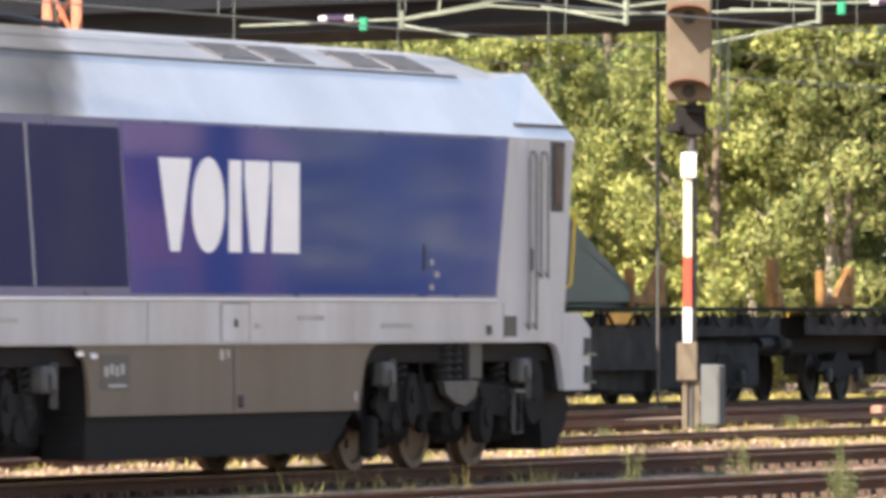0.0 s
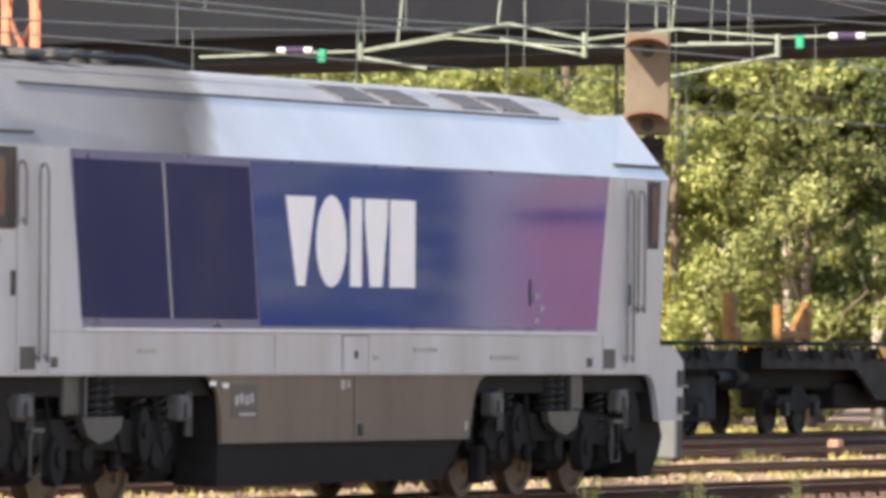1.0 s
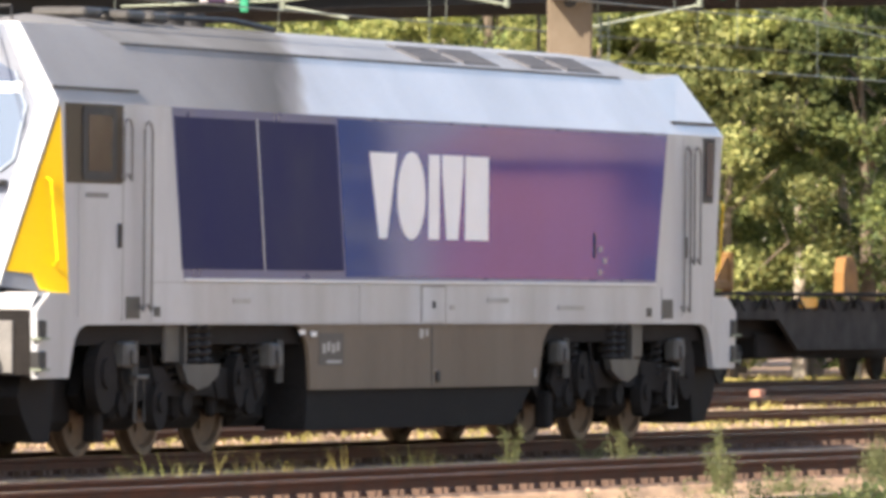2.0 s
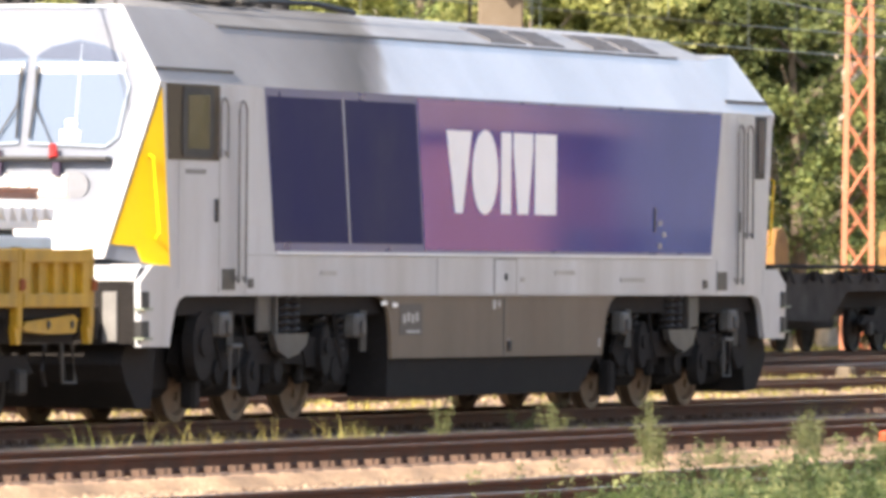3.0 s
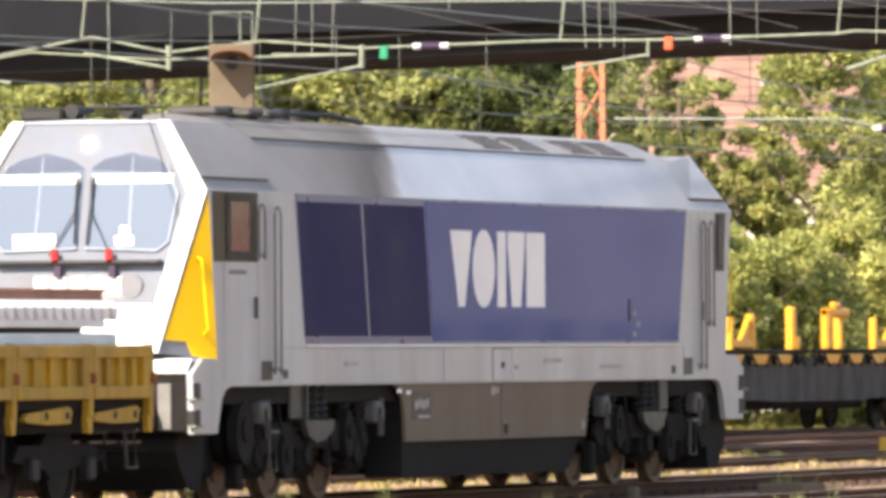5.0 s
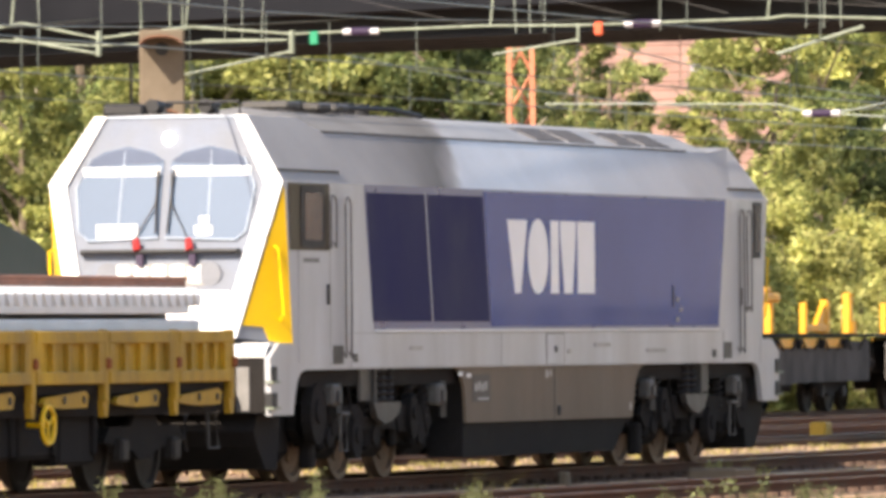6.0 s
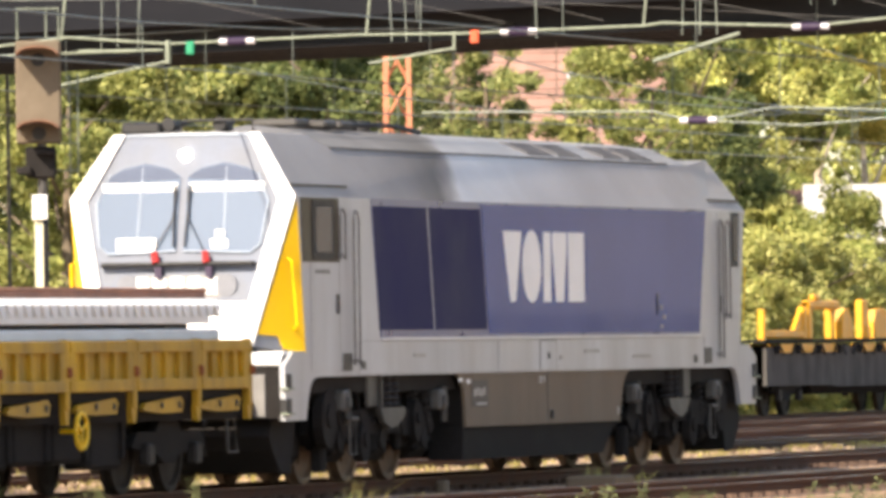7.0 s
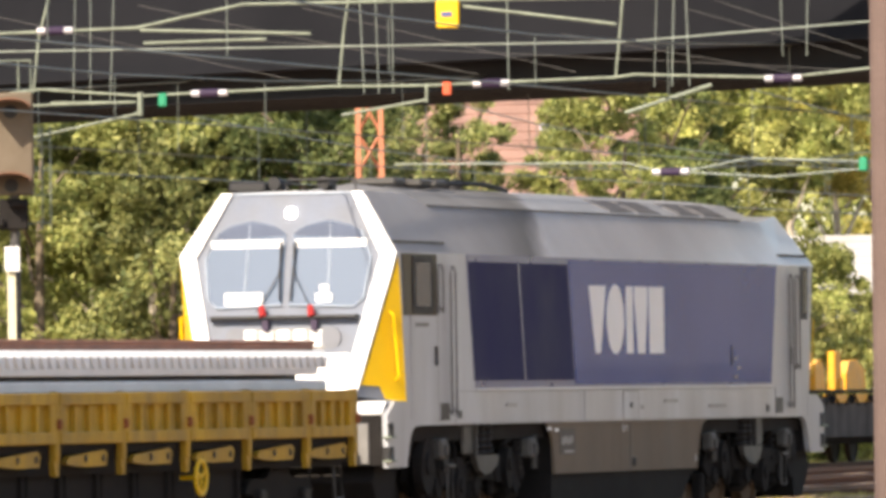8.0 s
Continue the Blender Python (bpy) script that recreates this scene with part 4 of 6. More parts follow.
def make_drop_side_wagon():
    w = thing("drop_side_wagon", "weathered yellow drop-side wagon loaded with concrete sleepers", "railway wagon", pose(RUN[0][1], TRACK_Y, 0))
    x_end, x_far = -1.85, -20.9
    fl = NB()
    box(fl, ((x_end + x_far) / 2, 0, 1.16), (x_end - x_far, 2.7, 0.12))
    part("floor_frame", fl, DARK, w)
    posts = [x_end - 0.04, -3.86, -6.28, -8.70, -11.12, -13.54, -15.96, -18.38, -20.86]
    for sy in (-1, 1):
        for a, b in zip(posts, posts[1:]):
            p = NB()
            x1, x0 = a - 0.08, b + 0.08
            y0, y1 = sy * 1.36, sy * 1.40
            box(p, ((x0 + x1) / 2, sy * 1.37, 1.49), (x1 - x0, 0.03, 0.54))
            for z, hgt in ((1.715, 0.14), (1.275, 0.14)):
                box(p, ((x0 + x1) / 2, sy * 1.415, z), (x1 - x0, 0.09, hgt), 0.012)
            n = 5
            for k in range(n):
                e_ = k in (0, n - 1)
                box(p, (x0 + 0.09 + (x1 - x0 - 0.18) * k / (n - 1), sy * (1.412 if e_ else 1.405), 1.50), (0.20 if e_ else 0.09, 0.08, 0.34), 0.012)
            side_wall = part("drop_side", p, WAGON_YELLOW, w, "ribbed yellow drop side")
            hb = NB()
            xm = (x0 + x1) / 2
            prism(hb, [(xm - 0.80, 1.00), (xm - 0.70, 1.06), (xm + 0.62, 1.13), (xm + 0.72, 1.08), (xm + 0.66, 0.95), (xm - 0.1, 0.94), (xm - 0.72, 0.97)], sy * 1.40, sy * 1.34)
            br = part("side_bracket", hb, WAGON_YELLOW, w, "tapered yellow side bracket")
            for hx in (xm - 0.1, xm + 0.55):
                ho = NB()
                tube(ho, (hx, sy * 1.395, 1.035), (hx, sy * 1.412, 1.035), 0.045, n=10)
                part("pivot_hole", ho, BLACK, br)
        for x in posts:
            p = NB()
            box(p, (x, sy * 1.40, 1.40), (0.13, 0.10, 0.80), 0.015)
            prism(p, [(x - 0.10, 1.02), (x + 0.10, 1.02), (x + 0.05, 0.84), (x - 0.05, 0.84)], sy * 1.36, sy * 1.43)
            st = part("stanchion", p, WAGON_YELLOW, w, "yellow stanchion with latch")
            lt = NB()
            box(lt, (x + 0.01, sy * 1.46, 1.43), (0.10, 0.06, 0.12), 0.02)
            part("latch", lt, LATCH, st)
        sb = NB()
        box(sb, ((x_end + x_far) / 2, sy * 1.18, 0.98), (x_end - x_far, 0.10, 0.26))
        part("sole_bar", sb, DARK, w)
    for x in (x_end, x_far):
        e = NB()
        box(e, (x, 0, 1.42), (0.08, 2.76, 0.70), 0.02)
        for y in (-1.0, -0.5, 0, 0.5, 1.0):
            box(e, (x + (0.05 if x == x_end else -0.05), y, 1.42), (0.06, 0.08, 0.62))
        part("end_wall", e, WAGON_YELLOW, w, "yellow end wall")
        d = 1 if x == x_end else -1
        for y in (-0.875, 0.875):
            bf = NB()
            tube(bf, (x, y, 1.05), (x + d * 0.30, y, 1.05), 0.12, n=14)
            tube(bf, (x + d * 0.3, y, 1.05), (x + d * 0.60, y, 1.05), 0.085, n=14)
            tube(bf, (x + d * 0.60, y, 1.05), (x + d * 0.64, y, 1.05), 0.23, n=18)
            part("buffer", bf, IRON, w)
        hk = NB()
        pipe(hk, [(x + d * 0.2, -0.2, 0.98), (x + d * 0.45, -0.22, 0.7), (x + d * 0.4, -0.25, 0.35), (x + d * 0.3, -0.25, 0.3)], 0.03)
        part("coupling", hk, GALV_DULL, w, "hanging coupling hose")
        hk = NB()
        pipe(hk, [(x + d * 0.05, -1.2, 0.85), (x + d * 0.1, -1.22, 0.45), (x - d * 0.25, -1.22, 0.45), (x - d * 0.25, -1.2, 0.85)], 0.022)
        part("shunter_step", hk, GALV_DULL, w, "bent steel shunter's step")
    cs = NB()
    box(cs, (-11.4, 0.1, 0.80), (17.6, 1.5, 0.62), 0.04)
    part("centre_sill", cs, DARK, w, "black centre sill and brake gear")
    # dark boxes close the open space between the bogies
    for k in range(8):
        bg = NB()
        xk = -6.4 - 1.35 * k
        box(bg, (xk, -0.95, 0.62 + 0.04 * (k % 3)), (1.15, 0.35, 0.62 - 0.08 * (k % 2)), 0.05)
        box(bg, (xk + 0.5, -1.12, 0.72), (0.10, 0.12, 0.60), 0.02)
        part("brake_gear_box", bg, DARK, w, "dark brake gear box filling the space under the wagon")
    plain_bogie(w, (-4.9, -3.1))
    plain_bogie(w, (-19.6, -17.8))
    hw = NB()
    n = 20
    for k in range(n):
        a, b = math.tau * k / n, math.tau * (k + 1) / n
        tube(hw, (-8.26 + 0.2 * math.cos(a), -1.45, 0.77 + 0.2 * math.sin(a)), (-8.26 + 0.2 * math.cos(b), -1.45, 0.77 + 0.2 * math.sin(b)), 0.028, n=6)
    for k in range(3):
        a = math.tau * k / 3 + 0.5
        tube(hw, (-8.26, -1.45, 0.77), (-8.26 + 0.2 * math.cos(a), -1.45, 0.77 + 0.2 * math.sin(a)), 0.018, n=6)
    tube(hw, (-8.26, -1.46, 0.77), (-8.26, -1.2, 0.77), 0.03, n=8)
    part("brake_handwheel", hw, YELLOW, w, "yellow brake handwheel")
    for x in (-7.0, -10.5, -13.0):
        r = NB()
        tube(r, (x - 0.6, -0.6, 0.62), (x + 0.6, -0.6, 0.62), 0.24, n=16)
        box(r, (x, -0.6, 0.8), (0.1, 0.4, 0.5))
        part("air_reservoir", r, DARK, w)
    # load: a low layer of pale slabs, dark bearers, then a row of concrete sleepers with rails on them
    sl = NB()
    box(sl, (-11.4, 0, 1.84), (17.9, 2.50, 0.15), 0.03)
    part("slab_layer", sl, CONCRETE, w, "pale grey slab layer")
    for y in (-0.85, 0.0, 0.85):
        be = NB()
        box(be, (-11.6, y, 1.975), (17.6, 0.22, 0.12))
        part("bearer", be, BLACK, w, "black timber bearer")
    s = NB()
    outline = [(-0.045, 0.02), (0.045, 0.02), (0.075, 0.08), (0.118, 0.15), (0.145, 0.17), (0.145, 0.235), (-0.145, 0.235), (-0.145, 0.17), (-0.118, 0.15), (-0.075, 0.08)]
    loft(s, [[(u, side * (1.30 - 0.12 * v - 1.1 * max(v - 0.16, 0)), v) for u, v in outline] for side in (-1, 1)])
    me = finish(s, "concrete_sleeper", CONCRETE)
    x = -2.62
    while x > -20.2:
        o = part("concrete_sleeper", me, None, w)
        o.location = (x, 0, 2.035)
        x -= 0.302
    for y in (-1.2, 1.2):
        bt = NB()
        box(bt, (-11.55, y, 2.015), (17.3, 0.14, 0.085), 0.01)
        part("batten", bt, CONCRETE, w, "pale batten under the sleepers")
    for y in (-1.08, 0.75):
        r = NB()
        prism(r, [(y + u, 2.395 + v) for u, v in RAIL_PROFILE], -20.2, -2.5, "x")
        part("loaded_rail", r, PINK_RUST, w, "rusty reddish rail lying on the sleepers")
    return w


LATCH = material("rust_red_latch", (0.24, 0.075, 0.03), 0.8, 0.0, 0.2, 4.0, spec=0.2)
PINK_RUST = material("fresh_rust", (0.40, 0.20, 0.14), 0.8, 0.1, 0.2, 3.0)
WAGON = make_drop_side_wagon()


# ---- standing flat wagons on the far track ----
def flat_wagon(x0, length, y, frames, paint, gear=None):
    w = thing("flat_wagon", "dark flat wagon with yellow stake frames standing on a far track", "railway wagon", pose(x0, y, 0), "standing flat wagons")
    d = NB()
    box(d, (length / 2, 0, 1.68), (length, 2.7, 0.08), 0.02)
    part("deck", d, DARK, w, "dark deck")
    for sy in (-1, 1):
        s = NB()
        deep = paint is STAKE
        low = 0.66 if deep else 1.20
        prism(s, [(0.2, 1.55), (length - 0.2, 1.55), (length - 0.2, low + 0.02), (length * 0.72, low), (length * 0.66, 0.62), (length * 0.34, 0.62), (length * 0.28, low), (0.2, low + 0.02)], sy * 1.22, sy * 1.30)
        part("side_girder", s, FLAT_WORN if deep else FLAT_SHADED, w, "weathered grey deep side girder" if deep else "grey fish-belly girder darkened for the bridge's shade")
        for k in range(int(length / 1.9)):
            p = NB()
            box(p, (0.9 + k * 1.9, sy * 1.38, 1.50), (0.14, 0.10, 0.20), 0.02)
            part("stake_pocket", p, DARK, w)
            if (k * 7 + int(x0)) % 5 and (paint is STAKE or k in (3, 5)):
                p = NB()
                box(p, (1.85 + k * 1.9, sy * 1.325, 1.52), (1.1 + 0.25 * (k % 3), 0.03, 0.20), 0.01)
                part("side_board", p, STAKE, w, "yellow strip below the deck edge")
            for d in (-0.55, 0.55):
                p = NB()
                prism(p, [(1.85 + k * 1.9 + d * 0.6, 1.36), (1.85 + k * 1.9 + d * 0.6 + 0.08, 1.36), (1.85 + k * 1.9 + d * 1.4 + 0.08, 1.63), (1.85 + k * 1.9 + d * 1.4, 1.63)], sy * 1.345, sy * 1.375)
                part("deck_brace", p, DARK, w)
    cs = NB()
    box(cs, (length / 2, 0, 1.18), (length - 1.0, 1.7, 0.70), 0.05)
    box(cs, (length / 2, 0, 0.70), (length - 11.0, 1.9, 0.50), 0.05)
    part("centre_sill", cs, DARK, w, "black centre sill and brake gear")
    plain_bogie(w, (1.9, 3.7))
    plain_bogie(w, (length - 3.7, length - 1.9))
    # dark boxes fill the shaded space under the deck
    if gear:
        for k in range(6):
            g0, g1 = gear[0] + (gear[1] - gear[0]) * k / 6, gear[0] + (gear[1] - gear[0]) * (k + 1) / 6
            g = NB()
            box(g, ((g0 + g1) / 2, -0.95 + 0.12 * (k % 3), 0.66), (g1 - g0 - 0.1, 0.5, 0.92 - 0.1 * (k % 2)), 0.05)
            part("equipment_box", g, FLAT_SHADED, w, "equipment box under the deck, darkened for shade")
    for a, b, style in frames:
        f = NB()
        y0, m = -1.2, (a + b) / 2
        if style == "cradle":
            box(f, (a, y0, 2.05), (0.16, 0.16, 0.70), 0.03)
            box(f, (b, y0, 2.08), (0.28, 0.18, 0.76), 0.04)
            box(f, (m, y0, 1.84), (b - a, 0.16, 0.18), 0.03)
            prism(f, [(b - 0.9, 1.90), (b - 0.1, 1.90), (b - 0.1, 2.35), (b - 0.25, 2.35)], y0 - 0.05, y0 + 0.05)
        elif style == "beam":
            box(f, (a + 0.2, y0, 2.15), (0.40, 0.18, 0.90), 0.05)
            box(f, (m, y0, 2.50), (b - a, 0.20, 0.22), 0.06)
            box(f, (b - 0.3, y0 + 0.1, 2.14), (0.22, 0.18, 0.86), 0.03)
            box(f, (a + 0.9, y0, 2.66), (0.5, 0.16, 0.16), 0.05)
        elif style == "stub":
            prism(f, [(a, 1.71), (b, 1.71), (b - 0.1, 2.2), (m + 0.1, 2.42), (a + 0.15, 2.38), (a, 2.1)], y0 - 0.10, y0 + 0.10)
        else:
            box(f, (m, y0, 2.16), (max(b - a, 0.2), 0.18, 0.92), 0.03)
            box(f, (m + 0.12, y0 - 0.06, 1.86), (0.36, 0.16, 0.30), 0.03)
        part("stake_frame", f, paint, w, "bright yellow steel stake frame" if paint is STAKE else "yellow steel stake frame browned for the bridge's shadow")
    for x in (-0.6, length + 0.6):
        for yy in (-0.875, 0.875):
            bf = NB()
            tube(bf, (0.2 if x < 0 else length - 0.2, yy, 1.05), (x * 0.95 if x < 0 else x - 0.05, yy, 1.05), 0.11, n=12)
            tube(bf, (x * 0.95 if x < 0 else x - 0.05, yy, 1.05), (x, yy, 1.05), 0.23, n=16)
            part("buffer", bf, IRON, w)
    return w


STAKE = material("stake_yellow", (0.80, 0.38, 0.02), 0.5, 0.0, 0.1, 2.0, dirt=(0.25, 0.12, 0.03), dirt_amount=0.25)
# stake yellow darkened to brown: the bridge's shadow is in this colour
STAKE_SHADED = material("shaded_stake_paint", (0.30, 0.155, 0.05), 0.7, 0.0, 0.2, 2.0, dirt=(0.10, 0.05, 0.025), dirt_amount=0.6, spec=0.2)
FLAT_WORN = material("weathered_girder", (0.055, 0.052, 0.05), 0.85, 0.0, 0.35, 0.9, dirt=(0.17, 0.16, 0.15), dirt_amount=0.6, streak=2.0, spec=0.1)
# darker copy of the girder paint; shade on these wagons is its colour
FLAT_SHADED = material("shaded_girder", (0.030, 0.028, 0.027), 0.85, 0.0, 0.3, 1.2, dirt=(0.085, 0.08, 0.075), dirt_amount=0.5, spec=0.1)
flat_wagon(158.6, 20.6, 60.0, [(12.3, 13.9, "cradle"), (20.1, 20.4, "post")], STAKE_SHADED, (7.5, 20.3))
flat_wagon(180.5, 20.6, 60.0, [(1.2, 2.9, "cradle"), (9.9, 10.9, "stub"), (17.6, 18.6, "stub")], STAKE_SHADED)
flat_wagon(202.4, 20.6, 60.0, [(1.2, 1.5, "post"), (3.8, 5.4, "cradle"), (8.4, 8.7, "post"), (11.2, 13.0, "beam"), (15.2, 17.0, "cradle"), (18.8, 19.1, "post")], STAKE)
flat_wagon(224.3, 20.6, 60.0, [(0.2, 3.8, "cradle"), (4.1, 7.0, "beam"), (7.2, 8.2, "stub"), (9.1, 9.7, "post"), (10.2, 12.0, "stub"), (14.0, 16.0, "cradle")], STAKE)
hp = NB()
prism(hp, [(0.4, 1.66), (0.4, 3.9), (5.6, 3.9), (8.6, 3.4), (13.1, 1.9), (13.3, 1.66)], -1.25, 1.25)
bmesh.ops.bevel(hp, geom=list(hp.edges), offset=0.15, segments=2, affect="EDGES")
solid("tarpaulin_load", hp, TARP, "dark green tarpaulin over a load on the flat wagon", "tarpaulin", pose(158.6, 60.0, 0))


# ---- signal, masts, bridge and overhead line ----
def make_signal():
    s = thing("railway_signal", "grey railway signal on a red and white post", "railway signal", pose(142.45, 48.1, -0.3, 0, 0, 17))
    head = NB()
    box(head, (0, 0, 5.74), (0.22, 0.66, 1.50), 0.03)
    hd = part("signal_head", head, SIGNAL_GREY, s, "beige-grey signal head")
    for z in (6.27, 5.20):
        h = NB()
        n = 10
        pts = [(0.31 * math.cos(math.pi * k / n), z + 0.13 * math.sin(math.pi * k / n)) for k in range(n + 1)]
        inner = [(0.28 * math.cos(math.pi * k / n), z + 0.10 * math.sin(math.pi * k / n)) for k in range(n, -1, -1)]
        prism(h, pts + inner, -0.80, -0.10, "x")
        part("hood", h, HOOD, hd, "rust-brown lamp hood")
        l = NB()
        tube(l, (-0.10, 0, z - 0.06), (-0.125, 0, z - 0.06), 0.10, n=16)
        part("lens", l, BLACK, hd)
    low = NB()
    box(low, (0.02, -0.02, 4.72), (0.24, 0.44, 0.46), 0.03)
    box(low, (-0.06, 0.22, 4.60), (0.30, 0.22, 0.12), 0.02)
    box(low, (-0.10, -0.10, 4.86), (0.34, 0.30, 0.06), 0.01)
    part("lower_lamp_box", low, DARK, s, "black lower lamp box")
    dp = NB()
    box(dp, (-0.15, 0.0, 4.07), (0.03, 0.22, 0.36), 0.012)
    part("white_plate", dp, WHITE, s, "small white identification plate")
    post = NB()
    tube(post, (0.06, -0.04, 0.0), (0.06, -0.04, 6.0), 0.075, n=14)
    part("post", post, GALV_DULL, s, "dark steel post")
    for z0, z1, m in ((2.74, 3.92, CREAM), (2.0, 2.74, RED), (1.5, 2.0, WHITE)):
        b = NB()
        box(b, (-0.06, 0.02, (z0 + z1) / 2), (0.02, 0.12, z1 - z0))
        part("mast_board", b, m, s, "stripe of the red and white mast board")
    bx = NB()
    box(bx, (-0.02, 0.02, 1.22), (0.24, 0.30, 0.56), 0.02)
    part("junction_box", bx, SIGNAL_GREY, s, "beige junction box")
    for y in (-0.12, 0.06):
        lg = NB()
        box(lg, (0, y, 0.48), (0.08, 0.07, 0.96))
        part("base_leg", lg, SIGNAL_GREY, s)
    ld = NB()
    for y in (-0.44, -0.56):
        tube(ld, (0.25, y, 4.5), (0.25, y, 6.0), 0.013, n=6)
    for z in (4.6, 5.0, 5.4, 5.8):
        tube(ld, (0.25, -0.1, z), (0.25, -0.56, z), 0.012, n=5)
    part("rear_bracket", ld, GALV, s, "narrow grey rear bracket")
    cage = NB()
    pipe(cage, [(0, -0.30, 6.5), (0, -0.30, 6.95), (0, 0.30, 6.95), (0, 0.30, 6.5)], 0.018)
    pipe(cage, [(0, -0.12, 6.5), (0, -0.12, 6.95)], 0.014)
    part("top_bracket", cage, GALV, s)


HOOD = material("rust_brown_hood", (0.15, 0.07, 0.04), 0.7, 0.0, 0.15, 4.0)
CREAM = material("cream_board", (0.62, 0.58, 0.42), 0.5, 0.0, 0.08, 3.0)
make_signal()
cb = NB()
box(cb, (0, 0, 0.72), (0.30, 0.30, 0.90), 0.03)
box(cb, (0, 0, 0.13), (0.12, 0.12, 0.30))
solid("trackside_cabinet", cb, GREY_BOX, "pale grey trackside cabinet beside the signal", "cabinet", pose(144.0, 48.25, -0.3))


def lattice_mast(x, y, h, w0, w1):
    m = thing("lattice_mast", "rust-red lattice steel mast for the overhead line", "mast", pose(x, y, -0.3, 0, 0, 17))
    def corner(k, z):
        w = w0 + (w1 - w0) * z / h
        return (w / 2 * (1 if k in (0, 1) else -1), w / 2 * (1 if k in (1, 2) else -1), z)
    for k in range(4):
        b = NB()
        a, c = corner(k, 0), corner(k, h)
        tube(b, a, c, 0.085, 0.075, n=4)
        part("leg", b, MAST_ORANGE, m)
    z, side = 0.0, 0
    step = 0.85
    while z < h - step:
        for k in range(4):
            b = NB()
            j = (k + 1) % 4
            p, q = (corner(k, z), corner(j, z + step)) if side % 2 == 0 else (corner(j, z), corner(k, z + step))
            tube(b, p, q, 0.035, n=4)
            part("brace", b, MAST_ORANGE, m)
        z += step
        side += 1
    return m


lattice_mast(212.0, 63.5, 11.5, 0.62, 0.42)
lattice_mast(141.9, 57.7, 9.0, 0.50, 0.40)


def polar(az, dist):
    return dist * math.cos(radians(az)), dist * math.sin(radians(az))


# dark road bridge across the yard
def make_bridge():
    a, b = Vector((134.6, 11.7, 0)), Vector((192.2, 100.2, 0))
    d = (b - a)
    yaw = math.degrees(math.atan2(d.y, d.x))
    br = thing("road_bridge", "dark steel road bridge crossing high over the tracks", "bridge", pose(a.x, a.y, 0, 0, 0, yaw), kind="structure")
    n = d.length
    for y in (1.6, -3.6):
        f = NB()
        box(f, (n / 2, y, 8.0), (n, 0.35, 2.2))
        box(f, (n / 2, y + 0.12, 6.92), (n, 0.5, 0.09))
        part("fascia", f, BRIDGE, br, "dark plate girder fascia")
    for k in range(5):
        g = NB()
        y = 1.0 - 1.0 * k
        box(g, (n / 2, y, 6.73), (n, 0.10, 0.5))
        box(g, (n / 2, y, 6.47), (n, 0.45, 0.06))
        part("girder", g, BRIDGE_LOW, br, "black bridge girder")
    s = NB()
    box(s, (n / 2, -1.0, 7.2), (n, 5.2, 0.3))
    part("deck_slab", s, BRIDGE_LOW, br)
    for x in (-2.0, n + 2.0):
        ab = NB()
        box(ab, (x, -3.6, 4.2), (4.0, 8.0, 9.4))
        part("abutment", ab, RENDERED, br)


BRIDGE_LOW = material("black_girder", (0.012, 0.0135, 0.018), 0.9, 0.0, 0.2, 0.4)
make_bridge()


# overhead line: cross span at right angles to the tracks
SPAN_X = 145.0


def span_point(y, z, dx=0.0):
    k = SPAN_X / 165.0
    return (SPAN_X + dx, y * k, 1.66 + (z - 1.66) * k)


